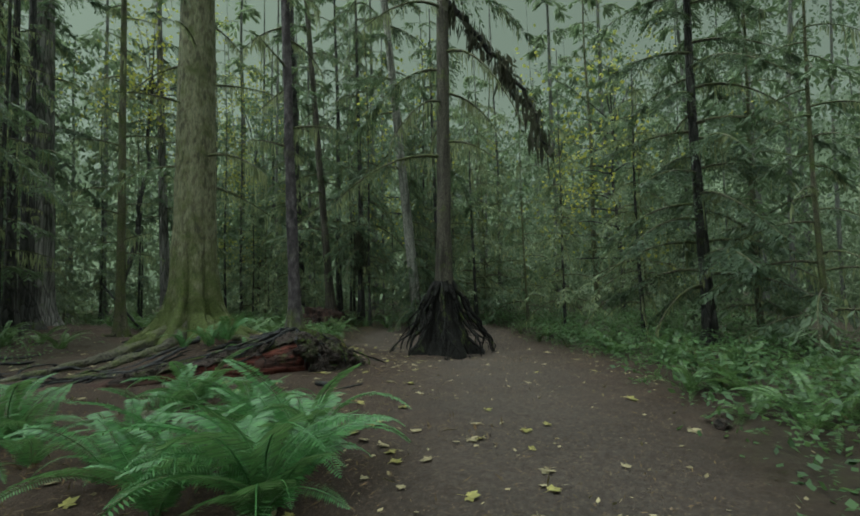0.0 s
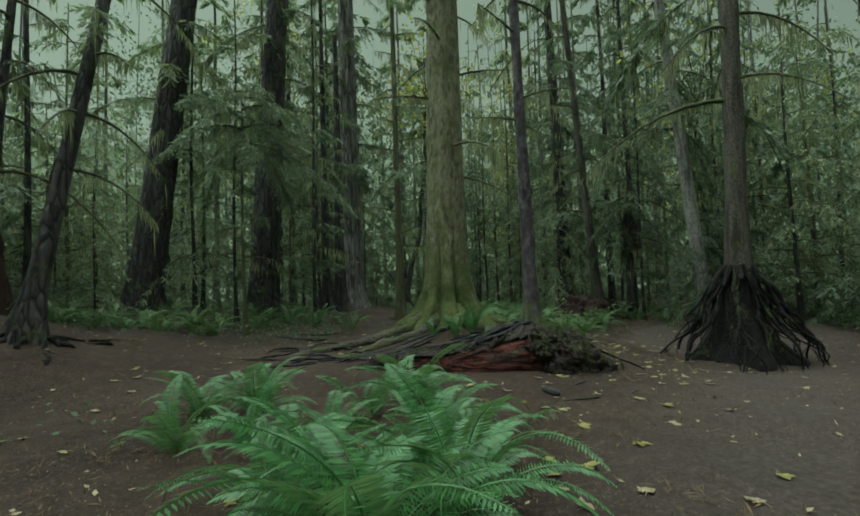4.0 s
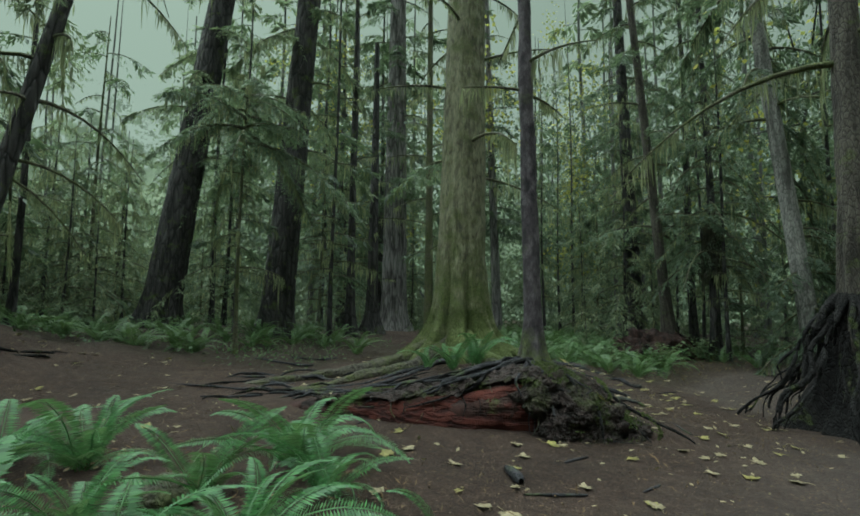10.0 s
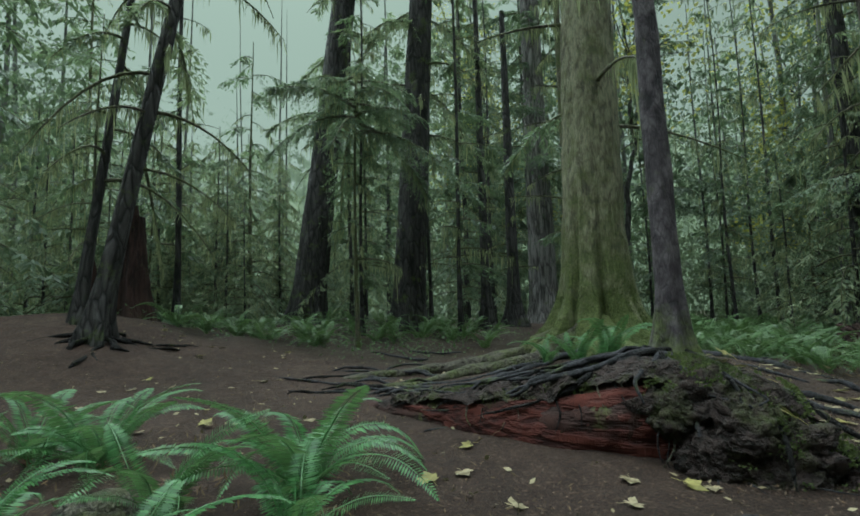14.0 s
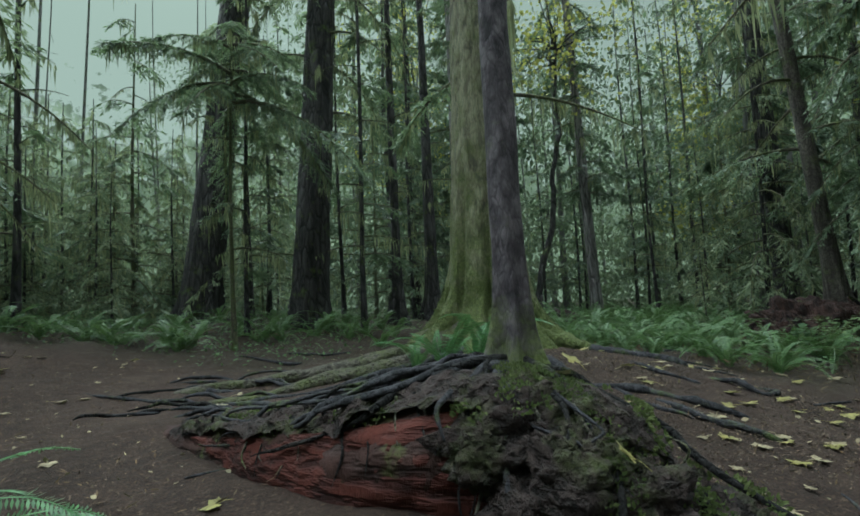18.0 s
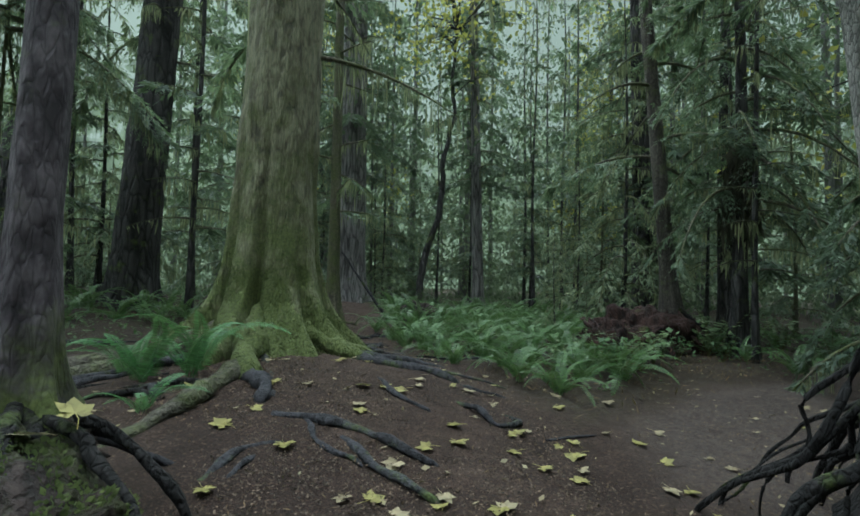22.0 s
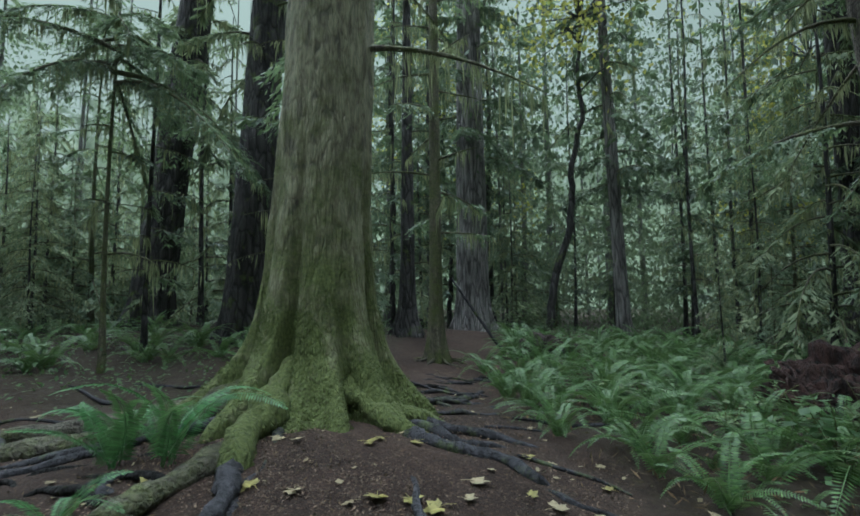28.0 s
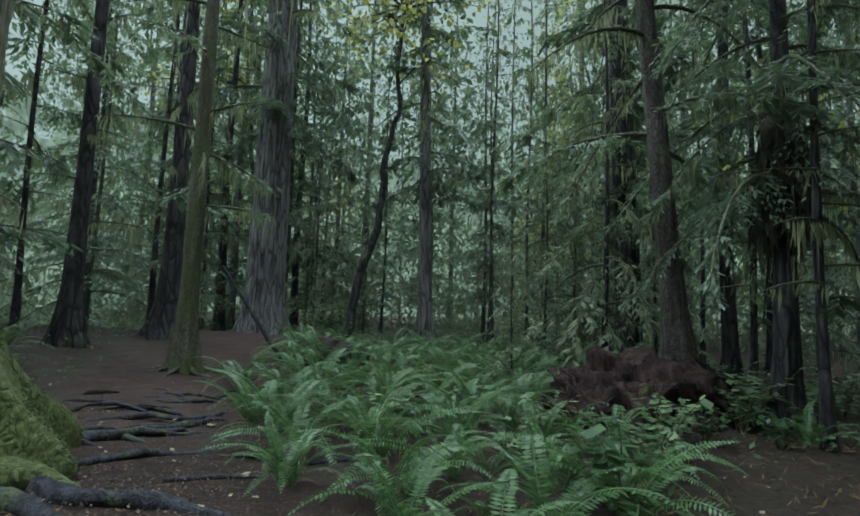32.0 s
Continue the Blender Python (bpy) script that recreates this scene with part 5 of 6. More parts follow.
scatter_blades("ground_cover", "leafy ground cover thick along the edge of the trail", "undergrowth", 9000, lambda x, y: (1 - trail(x, y)) * (y < np.interp(x, [-1, 4, 9, 13, 17], [-4.6, -4, -1, 2, 4])), 0.09, 0.5, HERB, 905, (-1, 17, -8, 4), per=4)
scatter_blades("leaf_litter", "scattered small tan leaves on the soil", "leaves", 3800, lambda x, y: 0.3 + 0.3 * trail(x, y) + 0.9 * np.exp(-((x - 8) ** 2 / 6 + (y - 3.0) ** 2 / 2)), 0.055, 0.012, LEAF_T, 902, (-7, 13, -6, 11), flat=0.12, per=1)
scatter_blades("fern_litter", "withered brown fern scraps under the ferns", "litter", 9000, lambda x, y: np.where((x > 4.6) & (x < 12) & (y > 2.5), 1 - trail(x, y), np.exp(-((x + 3.2) ** 2 + (y + 0.2) ** 2) / 5)), 0.1, 0.1, FERN_DEAD, 906, (-7, 12, -4, 14), flat=0.35, per=4, wide=0.07)
scatter_blades("needle_litter", "brown twigs and needles on the soil", "litter", 26000, lambda x, y: trail(x, y), 0.045, 0.01, FERN_DEAD, 903, (-8, 12, -7, 12), flat=0.1, per=1, wide=0.1)
scatter_blades("bark_crumbs", "loose red-brown bark crumbs round the spruce roots", "litter", 14000, lambda x, y: trail(x, y) * np.exp(-((x - 3.2) ** 2 + (y - 3.6) ** 2) / 4), 0.022, 0.014, CHIPS, 907, (0.5, 6.2, 1.0, 6.2), flat=0.5, per=2, spread=0.05)
scatter_blades("bark_mulch", "crumbled dark bark chips and cone scales over the soil", "litter", 80000, lambda x, y: trail(x, y) * (0.5 + 0.5 * (np.hypot(x - 2.6, y - 3.6) < 3.2)), 0.019, 0.012, CHIPS, 904, (-7, 9, -5, 9), flat=0.3, per=1)


# ---- the arching young hemlock before the dark firs ----
arch = thing("arching_hemlock", "young hemlock with an umbrella of arching green boughs", "tree", at=(-2.2, 9.2, z_at(-2.2, 9.2)))
part("trunk", trunk_mesh("trunk", BARK_YOUNG, 0.05, 6.9, (0.0, 0.0), 0.5, 5, 610, 12, bend=0.04, rough=0, fine=0.5, tip=0.3), arch)
dress(arch, crown_meshes(611, 5.2, 6.8, 16, 2.9, 0.65, NEEDLES, 0.6, 0.18, density=1.5, dead=0.0, split=True))
dress(arch, crown_meshes(612, 2.0, 4.8, 5, 0.7, 0.3, NEEDLES, 0.8, 0.14, density=0.5, dead=0.8, split=True))


# ---- fallen maple leaves ----
def maple_leaf_mesh(seed, mat):
    q = np.random.RandomState(seed)
    s = Shape()
    for a, ln in ((90, 1.0), (38, 0.85), (142, 0.85), (-12, 0.6), (192, 0.6)):
        a = radians(a + q.uniform(-6, 6))
        d = np.array([math.cos(a), math.sin(a), q.uniform(-0.05, 0.28)])
        n = np.array([-math.sin(a), math.cos(a), q.uniform(-0.2, 0.2)])
        s.blades([(0, 0, 0.0)], [d * ln * 0.12], [n * 0.043 * ln])
        s.blades([d * ln * 0.05], [(d * 0.6 + n * 0.5) * ln * 0.06], [n * 0.012])
        s.blades([d * ln * 0.05], [(d * 0.6 - n * 0.5) * ln * 0.06], [n * 0.012])
    s.tube([(0, 0, 0.003), (0.01, -0.05, 0.01), (0.0, -0.11, 0.004)], [0.0022, 0.0018, 0.0015], 4)
    return s.mesh("maple_leaf", mat, False)


LEAVES = [maple_leaf_mesh(40 + k, LEAF_Y) for k in range(4)] + [maple_leaf_mesh(50 + k, LEAF_T) for k in range(3)]
SPOTS = [(2.74, 2.88), (3.36, 3.4), (4.57, 2.95), (2.3, 2.4), (3.74, 2.29), (4.08, 2.18), (3.11, 2.32), (3.27, 2.28), (4.07, 3.0), (2.31, 3.14), (4.93, 2.56), (5.63, 2.44), (5.94, 3.17), (3.5, 2.67), (2.64, 3.96), (5.56, 3.97), (1.93, 4.06), (-0.74, 1.2), (0.62, 1.04), (-0.38, 1.9), (-0.23, 0.76), (0.97, 0.93), (0.2, 0.37), (-3.13, 3.08), (1.53, 0.36), (-0.32, -0.33), (-0.7, -0.97), (0.77, -0.67), (0.77, -0.99), (2.23, -0.37), (-2.93, -3.42), (-0.73, -1.69), (-1.56, -2.3), (0.71, -4.36), (-0.58, -5.02), (-1.13, -3.41), (2.93, -3.69), (3.26, 4.73), (2.56, 3.89), (4.08, 4.36), (3.83, 3.95), (4.54, 1.48), (4.55, 2.06), (3.45, 1.83), (4.7, 2.75), (2.29, 3.18), (3.34, 3.52), (3.79, 2.85), (4.8, 3.97), (4.7, 3.26), (5.1, 2.97), (5.96, 2.86), (3.44, 3.99), (6.42, 4.3), (4.13, 3.26), (5.79, 4.4), (2.12, 4.16), (3.55, 2.9), (4.75, 3.3), (5.2, 3.0), (-2.0, -1.9), (-1.85, -1.7), (-2.1, -2.2), (-1.7, -1.45), (-2.25, -2.4), (-1.55, -1.75), (-2.5, -2.55)]
rnd = random.Random(19)


def soil_z(x, y):
    """Ground height with its small unevenness."""
    rough = noise.noise((x * 0.8, y * 0.8, 0)) * 0.09 + noise.noise((x * 3.1, y * 3.1, 4)) * 0.03 + noise.noise((x * 9, y * 9, 7)) * 0.012
    return z_at(x, y) + rough * (0.55 + 0.9 * (1 - float(trail(x, y))))


def drop_leaf(x, y, pick, size):
    yellow = pick < 4
    ob = tagged(new("maple_leaf", LEAVES[pick]), "fallen bright yellow maple leaf on soil" if yellow else "fallen pale tan maple leaf on soil", "leaf", "fallen maple leaves")
    ob.matrix_world = pose(x, y, soil_z(x, y) + 0.018, rnd.uniform(-9, 9), rnd.uniform(-9, 9), rnd.uniform(0, 360)) @ Matrix.Scale(size, 4)


for n, (x, y) in enumerate(SPOTS):
    drop_leaf(x, y, (0, 1, 2, 3, 5, 0, 6)[n % 7], rnd.uniform(0.75, 1.1))
count = 0
while count < 215:
    x, y = rnd.uniform(-6, 12), rnd.uniform(-5, 8)
    near_spruce = math.hypot(x - 4, y - 2.6) < 3.0
    if float(trail(x, y)) < 0.5 or rnd.random() > (0.9 if near_spruce else 0.4) or math.hypot(x - 6.75, y - 0.95) < 1.1 or math.hypot(x - 2.42, y - 6.2) < 1.3:
        continue
    if abs(y - log_at(x)[0]) < 0.6 and -1.5 < x < 2.4:
        continue
    count += 1
    drop_leaf(x, y, rnd.choice((0, 2, 4, 5, 6, 4, 5, 6)), rnd.uniform(0.45, 0.95))

for x, y, z, pick, tilt in [(1.74, 1.72, 0.72, 5, 20), (1.86, 1.8, 0.78, 1, 30), (1.75, 0.98, 0.44, 2, 35), (1.98, 1.2, 0.4, 0, 30), (1.2, 2.1, 0.76, 4, 15)]:
    ob = tagged(new("maple_leaf", LEAVES[pick]), "yellow maple leaf caught among the log's roots", "leaf", "fallen maple leaves")
    ob.matrix_world = pose(x, y, z, tilt, 5, 30 * pick) @ Matrix.Scale(0.95, 4)

# ---- moss tufts on the log, the roots and the spruce's foot ----
q = np.random.RandomState(71)


def tufts(name, label, points, normals, size, parent=None):
    n = len(points)
    al = normals + q.normal(0, 0.5, (n, 3))
    al *= (size * q.uniform(0.5, 1.4, n) / np.linalg.norm(al, axis=1))[:, None]
    ac = np.cross(al, q.normal(0, 1, (n, 3)))
    ac *= (0.35 * size / (np.linalg.norm(ac, axis=1) + 1e-6))[:, None]
    ob = new(name, Shape().blades(points, al, ac).mesh(name, MOSS_CLUMP, False))
    if parent is not None:
        ob.parent = parent
        ob.matrix_parent_inverse = parent.matrix_world.inverted()
    return tagged(ob, label, "" if parent else "moss", kind="stuff")


pts, nrm = [], []
for x, a, keep in zip(q.uniform(-0.6, 2.08, 15000), np.radians(q.uniform(5, 150, 15000)), q.rand(15000)):
    y, z, r = log_at(x)
    patch = noise.noise((x * 3.0, a * 2.5, 11)) + 0.25 * (x > 1.0)
    if patch > 0.12 + 0.2 * keep and (a > 0.75 or x > 1.25):
        k = r + 0.06
        pts.append((x, y - math.cos(a) * k, z + math.sin(a) * k))
        nrm.append((0, -math.cos(a), math.sin(a)))
tufts("moss", "bright green moss tufts over the log", np.array(pts), np.array(nrm), 0.024, nurse)
pts, nrm = [], []
for c, rad in (((1.72, 1.3, 0.04), (0.48, 0.4, 0.42)), ((1.36, 1.53, 0.46), (0.39, 0.31, 0.29)), ((2.02, 1.26, 0.0), (0.4, 0.35, 0.33)), ((1.86, 1.48, 0.36), (0.33, 0.35, 0.29)), ((2.3, 1.13, -0.02), (0.35, 0.31, 0.25)), ((1.54, 1.96, 0.5), (0.31, 0.3, 0.23))):
    d = q.normal(0, 1, (5000, 3))
    d /= np.linalg.norm(d, axis=1, keepdims=True)
    d = d[[noise.noise(Vector(v) * 2.6 + Vector(c) * 5) > 0.13 and v[2] > -0.2 for v in d]]
    pts.append(np.array(c) + d * np.array(rad))
    nrm.append(d)
tufts("moss", "bright green moss tufts over the root wad", np.concatenate(pts), np.concatenate(nrm), 0.03, nurse)

foot = next(c.data for c in spruce.children if c.name.startswith("trunk"))
co = np.empty(len(foot.vertices) * 3)
foot.vertices.foreach_get("co", co)
co = co.reshape(-1, 3)
nv = np.array([v.normal for v in foot.vertices])
low = np.where((co[:, 2] > -0.1) & (co[:, 2] < 1.7))[0]
pick = low[q.randint(0, len(low), 26000)]
keep = [noise.noise(Vector(co[k]) * 2.6) + 0.2 - 0.4 * co[k, 2] + 0.35 * (math.hypot(co[k, 0], co[k, 1]) - 0.75) > 0 for k in pick]
pick = pick[np.array(keep)]
jig = q.normal(0, 0.035, (len(pick), 3))
jig -= nv[pick] * np.sum(jig * nv[pick], 1)[:, None]
tufts("moss", "yellow-green moss over the buttresses", co[pick] + jig + np.array(home), nv[pick], 0.02, spruce)

def coat(bough, count, near):
    """Moss tufts on the upper side of one root."""
    c = np.empty(len(bough.data.vertices) * 3)
    bough.data.vertices.foreach_get("co", c)
    c = c.reshape(-1, 3)
    nn = np.array([v.normal for v in bough.data.vertices])
    far = np.hypot(c[:, 0], c[:, 1])
    ok = np.where((nn[:, 2] > 0.1) & (far < near))[0]
    if len(ok) == 0:
        return
    p = ok[q.randint(0, len(ok), count)]
    return c[p] + q.normal(0, 0.03, (count, 3)) * [1, 1, 0.4] + np.array(home), nn[p]


coats = [coat(c, 1300, 1.6) for c in spruce.children if c.name.startswith("root") and c.data.materials[0] is BARK_MOSSY]
coats = [c for c in coats if c]
tufts("moss", "yellow-green moss on the big roots", np.concatenate([c[0] for c in coats]), np.concatenate([c[1] for c in coats]), 0.022, spruce)

# fine rootlets and twigs over the root wad
for n in range(12):
    x = rnd.uniform(1.0, 2.05)
    y, z, r = log_at(x)
    y0 = y - r * rnd.uniform(0.3, 1.0)
    z0 = z + r * rnd.uniform(0.2, 0.8)
    root(slim, [(x, y0, z0), (x + rnd.uniform(-0.25, 0.25), y - r - rnd.uniform(0.02, 0.16), z0 - 0.2), (x + rnd.uniform(-0.35, 0.4), y - r - rnd.uniform(0.05, 0.3), max(0.0, z0 - 0.5)), (x + rnd.uniform(-0.4, 0.3), y - r - rnd.uniform(0.1, 0.45), -0.03)], rnd.uniform(0.008, 0.018), 0.004, 300 + n, ROOT_MOSS if n % 3 == 0 else ROOT_WOOD, 0.14, slim_home, 5)

# loose sticks on the trail
for n, (x, y, a, ln, r) in enumerate([(0.1, 0.25, 80, 0.35, 0.05), (0.95, 0.45, 15, 0.4, 0.015), (1.05, -0.35, 200, 0.35, 0.012), (0.2, -0.2, 150, 0.5, 0.014), (-0.5, 2.6, 30, 0.6, 0.012), (3.2, 1.2, 70, 0.5, 0.012), (5.3, 3.3, 10, 0.6, 0.015), (4.9, 4.9, -20, 0.9, 0.02), (5.2, 6.6, 160, 1.1, 0.025), (4.6, 6.1, 20, 0.7, 0.02), (-2.2, 4.6, 170, 0.9, 0.02), (-1.2, 7.6, 150, 1.4, 0.03), (-0.4, 8.4, 15, 1.2, 0.03)]):
    a = radians(a)
    path = []
    for w in np.linspace(-0.5, 0.5, 9):
        px, py = x + ln * w * math.cos(a), y + ln * w * math.sin(a)
        path.append((px, py, soil_z(px, py) + r * 0.6))
    stick_shape = Shape().tube(wavy(path, 400 + n, 12, 0.05), r * np.array([0.5, 0.9, 1, 1, 0.95, 0.95, 0.9, 0.85, 0.8, 0.7, 0.6, 0.4]), 7)
    tagged(new("stick", stick_shape.mesh("stick", ROOT_WOOD)), "dark wet stick lying on the trail soil", "stick", "sticks on the trail")


# ---- broad-leaved shrubs with pale leaves by the trail ----
def shrub(x, y, size, seed, label, leaf=None):
    q = np.random.RandomState(seed)
    ob = thing("shrub", label, "shrub", "trailside shrubs", at=(x, y, z_at(x, y)))
    stems = Shape()
    at, al, ac = [], [], []
    for k in range(9):
        a, tilt = q.uniform(0, 6.28), q.uniform(0.3, 0.8)
        ln = size * q.uniform(0.5, 1.0)
        tip = np.array([math.cos(a) * tilt, math.sin(a) * tilt, 1.0]) * ln
        path = wavy([(0, 0, -0.03), tip * 0.5 + [0, 0, 0.08], tip], seed + k, 8, 0.05)
        stems.tube(path, np.linspace(0.008, 0.003, 8), 4)
        m = 9
        u = q.uniform(0.35, 1.0, m)
        base = np.stack([np.interp(u, np.linspace(0, 1, 8), path[:, c]) for c in range(3)], 1)
        d = np.column_stack([q.normal(0, 1, (m, 2)), q.normal(-0.1, 0.3, m)])
        d *= (size * 0.2 * q.uniform(0.6, 1.2, m) / np.linalg.norm(d, axis=1))[:, None]
        w = np.cross(d, [0, 0, 1.0])
        at.append(base), al.append(d), ac.append(w * 0.36)
    tagged(part("stalkwork", stems.mesh("stalkwork", STALK), ob), kind="stuff")
    tagged(part("foliage", Shape().blades(np.concatenate(at), np.concatenate(al), np.concatenate(ac)).mesh("foliage", leaf or HERB, False), ob), kind="stuff")
    return ob


rnd = random.Random(53)
for n, (x, y) in enumerate([(11.3, 7.6), (11.8, 7.2), (12.3, 7.9), (12.6, 7.0), (10.9, 7.1), (13.1, 7.5), (11.2, 8.1), (8.3, 6.0), (7.4, 5.4), (9.6, 6.6), (10.2, 6.2), (12.0, 5.6), (13.2, 5.0), (11.9, 3.9), (12.6, 2.9), (10.3, -0.4), (8.8, -1.4), (7.2, -2.5), (5.6, -3.6), (3.9, -4.8), (2.4, -5.3), (1.2, -5.6), (6.4, -3.9), (8.0, -2.9), (9.6, -2.0), (11.4, -0.6), (4.8, -5.4), (3.2, -6.0), (7.0, 16.0), (6.4, 17.8), (6.9, 13.2)]):
    shrub(x, y, rnd.uniform(0.45, 0.85), 900 + n, "low shrub with broad pale green leaves by the trail" if n < 8 else "low leafy green shrub at the edge of the trail", HERB_PALE if n < 8 else None)


for n, (x, y) in enumerate([(8.2, 5.9), (8.8, 6.3), (9.3, 6.7), (10.6, 6.9), (11.0, 7.3), (7.0, 6.4), (7.9, 7.2), (6.3, 7.6), (8.9, 9.6), (7.2, 9.4)]):
    shrub(x, y, rnd.uniform(0.4, 0.65), 970 + n, "low shrub with broad yellow-green leaves among the ferns", HERB_PALE)
shrub(6.7, 18.4, 1.3, 960, "bushy pale green shrub beside the furrowed fir", HERB_PALE)
shrub(7.0, 18.9, 1.1, 961, "bushy pale green shrub beside the furrowed fir", HERB_PALE)

# a low rotten stump under the ferns by the crooked maple
rot = thing("rotten_stump", "low dark rotten stump half hidden by ferns", "stump", at=(6.2, 12.3, z_at(6.2, 12.3)))
part("wood", lump((0, 0, 0.12), (0.65, 0.45, 0.34), 44.0, 0.4, 24, 40, 0.2).mesh("wood", EARTH), rot)
for n in range(7):
    root(rot, [(-0.5 + 0.16 * n, -0.2, 0.4), (-0.55 + 0.18 * n, -0.5, 0.2), (-0.6 + 0.2 * n, -0.75, -0.05)], 0.035, 0.01, 620 + n, ROOT_BLACK, 0.2, (0, 0, 0), 6)

# ---- the far wood: hanging foliage and thin stems, paled for haze, that close the view ----
def far_wood(seed, clumps, near, far, mat, size, top, name, label, low=0.0, shape=(1.0, 2.2)):
    q = np.random.RandomState(seed)
    b = q.uniform(0, 2 * np.pi, clumps)
    d = near + (far - near) * q.rand(clumps) ** 0.8
    x, y = 2 + d * np.sin(b), 1 + d * np.cos(b)
    z = low + (top - low) * q.beta(*shape, clumps) * d / far
    gap = np.degrees(np.arctan2(x + 1.2, y + 2.6))
    west = np.degrees(np.arctan2(x - 4.2, y - 1.5))
    ok = ~((gap > -33) & (gap < -15) & (z > 4.5)) & ~((west > -35) & (west < -20) & (z > 5.5))
    thick = np.array([noise.noise((u * 0.11, v * 0.11, w * 0.2 + seed)) for u, v, w in zip(x, y, z)])
    ok &= thick > q.uniform(-0.4, 0.12, clumps)
    per = 24
    c = np.repeat(np.column_stack([x, y, z])[ok], per, 0)
    c += q.normal(0, 1, c.shape) * [0.5, 0.5, 0.36]
    c[:, 2] = np.maximum(c[:, 2], 0.3)
    al = q.normal(0, 0.55, c.shape) - [0, 0, 0.75]
    ln = 0.55 * size * q.uniform(0.5, 1.3, len(c))
    al *= (ln / np.linalg.norm(al, axis=1))[:, None]
    ac = np.cross(al, q.normal(0, 1, c.shape))
    ac *= (0.24 * ln / (np.linalg.norm(ac, axis=1) + 1e-6))[:, None]
    return tagged(new(name, Shape().blades(c, al, ac).mesh(name, mat, False)), label, "woodland", kind="stuff")


far_wood(1001, 13000, 24, 46, NEEDLES_FAR, 0.55, 24.0, "far_foliage", "hanging foliage of the far wood, green paled to imitate haze")
far_wood(1002, 6200, 20, 33, NEEDLES_MID, 0.42, 9.0, "mid_foliage", "hanging green foliage behind the clearing, paled to imitate mist")
far_wood(1004, 8200, 16, 36, NEEDLES_DARK, 0.5, 23.0, "canopy_foliage", "dark hanging boughs high in the wood", 4.5, (1.3, 1.5))
q = np.random.RandomState(1003)
stems = Shape()
for _ in range(95):
    b, d = q.uniform(0, 2 * np.pi), q.uniform(20, 46)
    x, y = 2 + d * math.sin(b), 1 + d * math.cos(b)
    lean = q.normal(0, 0.5, 2)
    r, h = q.uniform(0.04, 0.15) * (1 + 0.6 * (q.rand() < 0.15)), q.uniform(20, 30)
    stems.tube([(x, y, -0.3), (x + lean[0] * 0.2, y + lean[1] * 0.2, h * 0.35), (x + lean[0] * 0.8, y + lean[1] * 0.8, h * 0.7), (x + lean[0], y + lean[1], h)], [r, r * 0.8, r * 0.5, 0.01], 6)
    for k in range(6):
        z, a, ln = q.uniform(1.5, h * 0.7), q.uniform(0, 6.28), q.uniform(0.4, 1.3)
        stems.tube([(x + lean[0] * z / h, y + lean[1] * z / h, z), (x + ln * math.cos(a), y + ln * math.sin(a), z - 0.25 * ln)], [0.018, 0.006], 3)
tagged(new("far_stems", stems.mesh("far_stems", BARK_HAZE)), "thin stems and dead twigs of the far wood, greyed to imitate haze", "woodland", kind="stuff")

# roots on the dirt bank under the leaning cedar
bank = made[9]
rnd = random.Random(91)
for n in range(9):
    a = radians(-150 + 26 * n + rnd.uniform(-22, 22))
    far = rnd.uniform(0.6, 1.3)
    x0, y0 = bank.location.x, bank.location.y
    ends = [(x0 + w * math.cos(a + 0.2 * w), y0 + w * math.sin(a + 0.2 * w), up) for w, up in ((0.1, 0.12), (0.45, 0.03), (0.9 * far, 0.0), (1.6 * far, -0.06))]
    root(bank, along_ground(ends), 0.055, 0.015, 500 + n, ROOT_BLACK, 0.35, tuple(bank.location), 6)

# two stones by the ferns
for n, (x, y, r) in enumerate([(-0.5, -5.3, 0.09), (-2.65, 0.6, 0.22)]):
    me = lump((0, 0, r * 0.3), (r, r * 0.85, r * 0.7), 30.0 + n, 0.25, 10, 16).mesh("stone", ROOT_MOSS if n else EARTH)
    ob = tagged(new("stone", me), "mossy rounded stone among the ferns" if n else "small dark stone at the edge of the trail", "stone")
    ob.location = (x, y, soil_z(x, y))


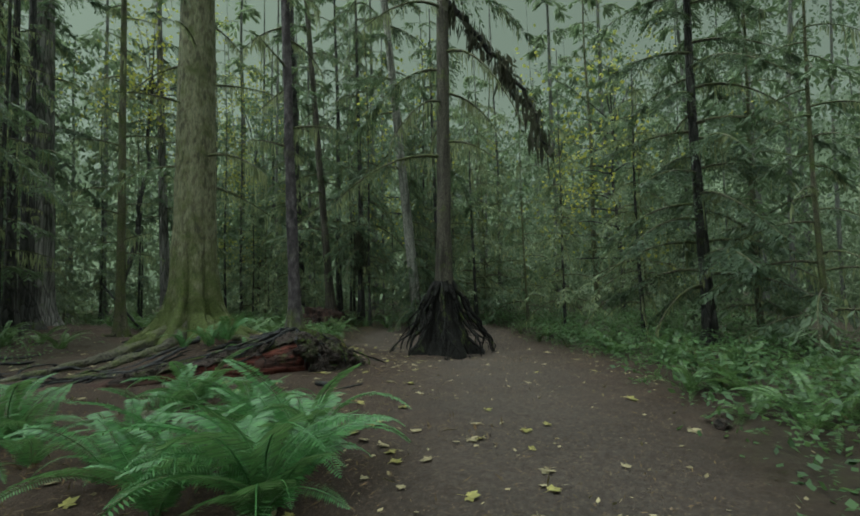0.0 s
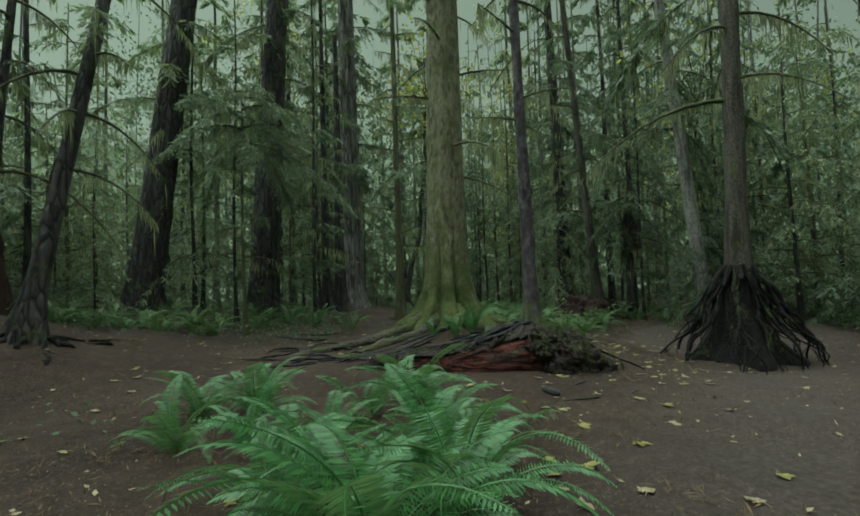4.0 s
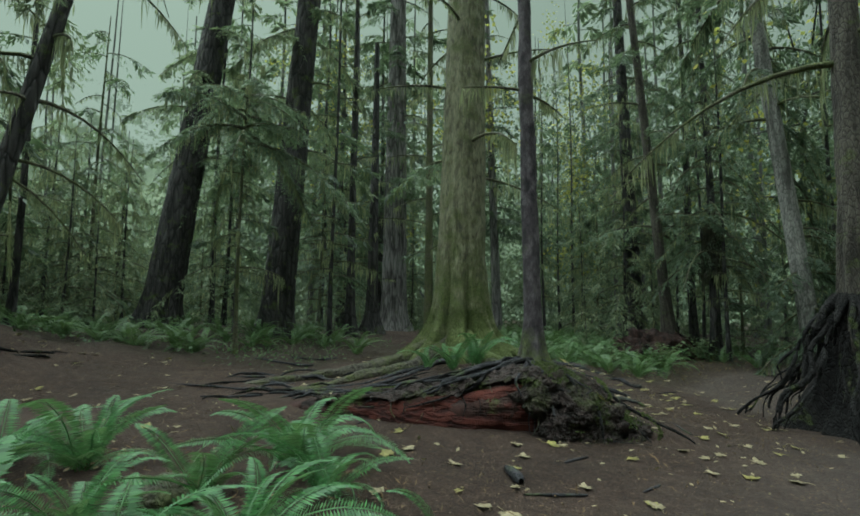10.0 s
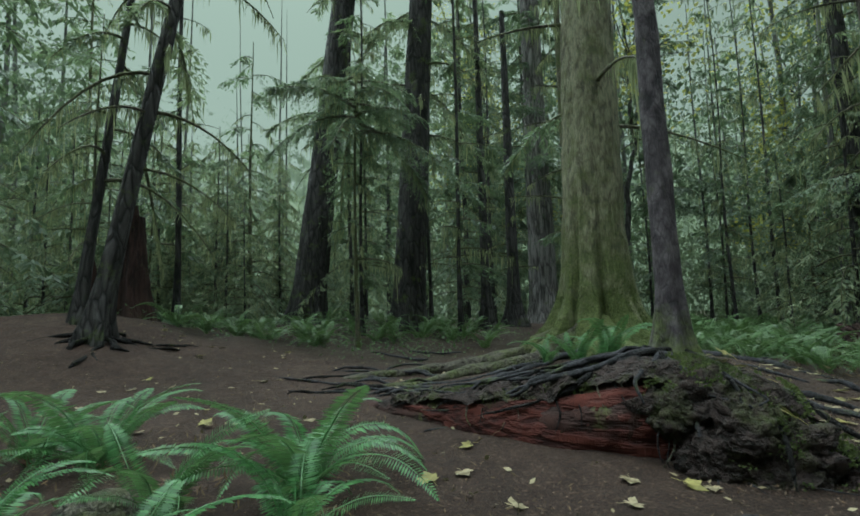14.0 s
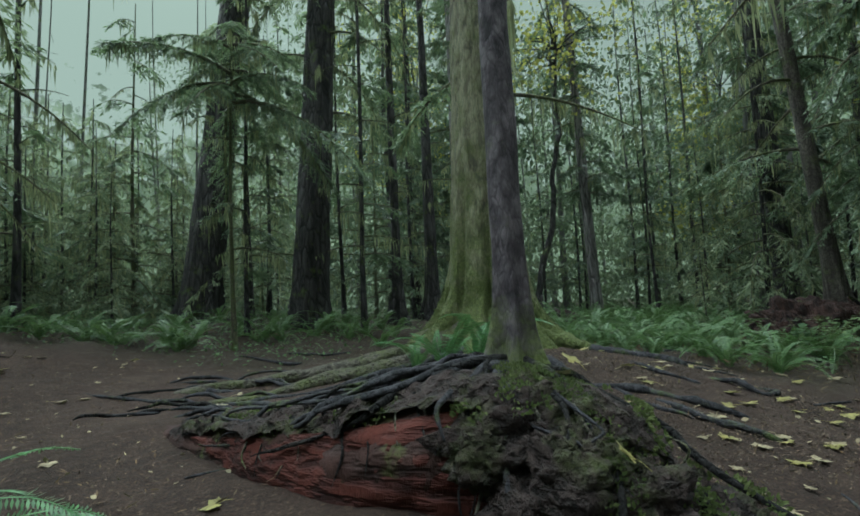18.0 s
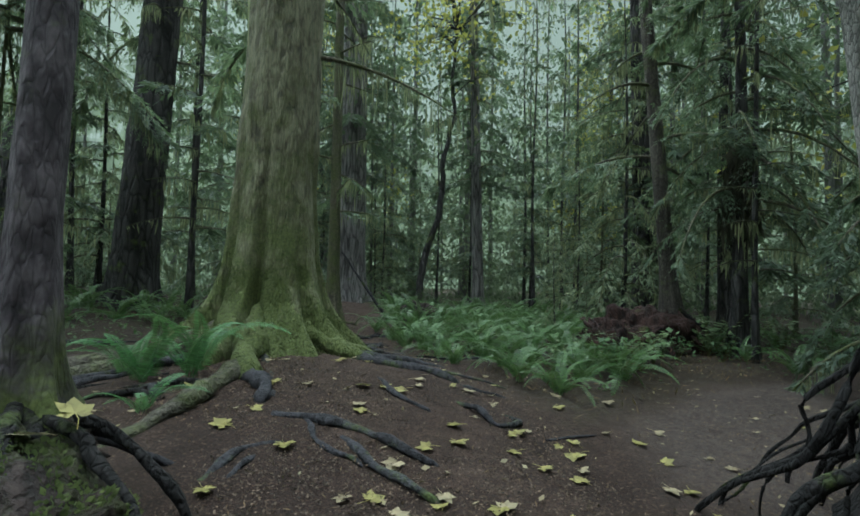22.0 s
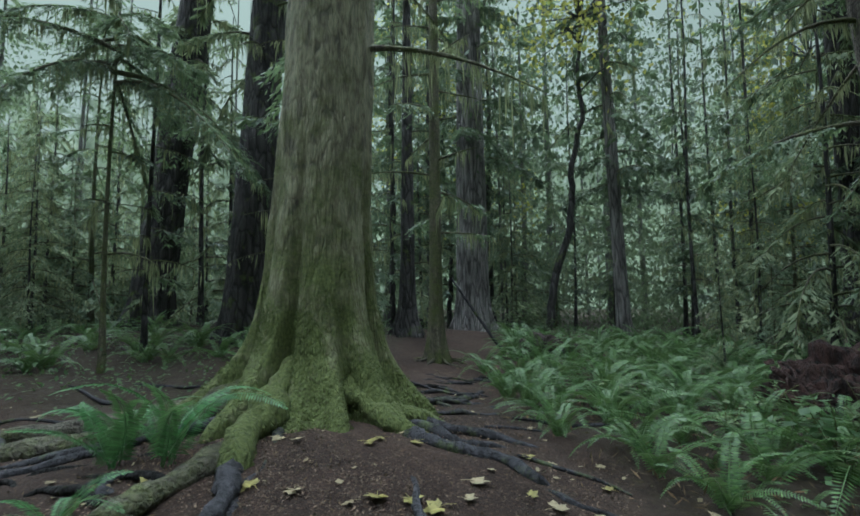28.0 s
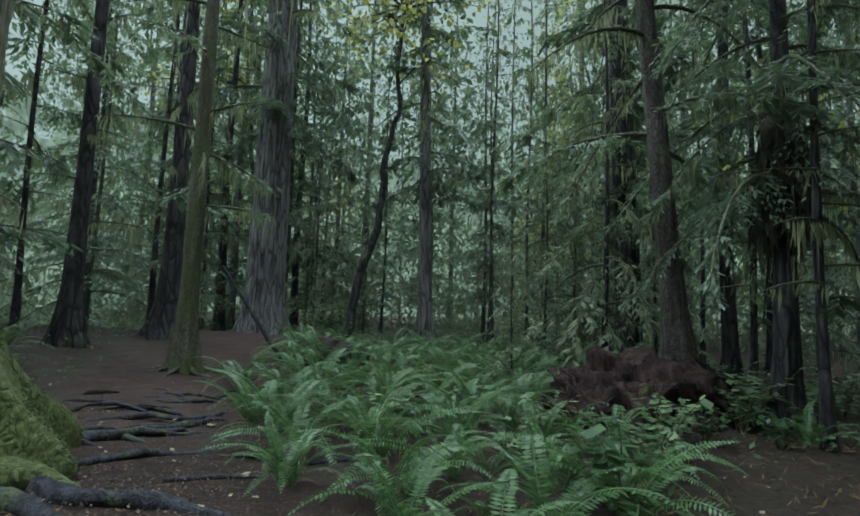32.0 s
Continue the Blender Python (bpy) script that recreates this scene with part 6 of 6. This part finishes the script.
# ---- a glowing shell painted as the misty wood beyond, far behind everything ----
def glowing_mist():
    m, t, b = material("distant_misty_wood")
    streak = ramp(t, noise_tex(t, 0.9, 5.0, 0.65, (1, 1, 0.09)), [(0.36, (0.3, 0.3, 0.3)), (0.62, (1, 1, 1))])
    clot = ramp(t, noise_tex(t, 0.35, 5.0, 0.7), [(0.3, (0.025, 0.031, 0.021)), (0.55, (0.066, 0.078, 0.05)), (0.75, (0.123, 0.134, 0.088))])
    # the shell gives off its own pale glow in place of lit mist
    em = t.nodes.new("ShaderNodeEmission")
    t.links.new(mixed(t, 0.6, clot, streak, "MULTIPLY"), em.inputs[0])
    em.inputs[1].default_value = 1.1
    co = t.nodes.new("ShaderNodeTexCoord")
    sep = t.nodes.new("ShaderNodeSeparateXYZ")
    t.links.new(co.outputs["Object"], sep.inputs[0])
    fall = t.nodes.new("ShaderNodeMapRange")
    for key, v in (("From Min", 8.0), ("From Max", 34.0), ("To Min", 0.25), ("To Max", -0.25)):
        fall.inputs[key].default_value = v
    t.links.new(sep.outputs[2], fall.inputs[0])
    add = t.nodes.new("ShaderNodeMath")
    t.links.new(fall.outputs[0], add.inputs[0])
    t.links.new(noise_tex(t, 0.5, 6.0, 0.75), add.inputs[1])
    edge = ramp(t, add.outputs[0], [(0.47, (0, 0, 0)), (0.53, (1, 1, 1))])
    clear = t.nodes.new("ShaderNodeBsdfTransparent")
    ms = t.nodes.new("ShaderNodeMixShader")
    t.links.new(edge, ms.inputs[0])
    t.links.new(clear.outputs[0], ms.inputs[1])
    t.links.new(em.outputs[0], ms.inputs[2])
    t.links.new(ms.outputs[0], t.nodes["Material Output"].inputs[0])
    return m


a = np.linspace(0, 2 * np.pi, 96, endpoint=False)
ring = np.concatenate([np.column_stack([2 + 62 * np.cos(a), 1 + 62 * np.sin(a), np.full(96, z)]) for z in (-1.0, 34.0)])
i = np.arange(96)
shell = Shape().add(ring, np.stack([i, (i + 1) % 96, 96 + (i + 1) % 96, 96 + i], 1))
tagged(new("backdrop", shell.mesh("backdrop", glowing_mist())), "glowing shell painted as the pale misty distance of the wood", "backdrop", kind="structure")
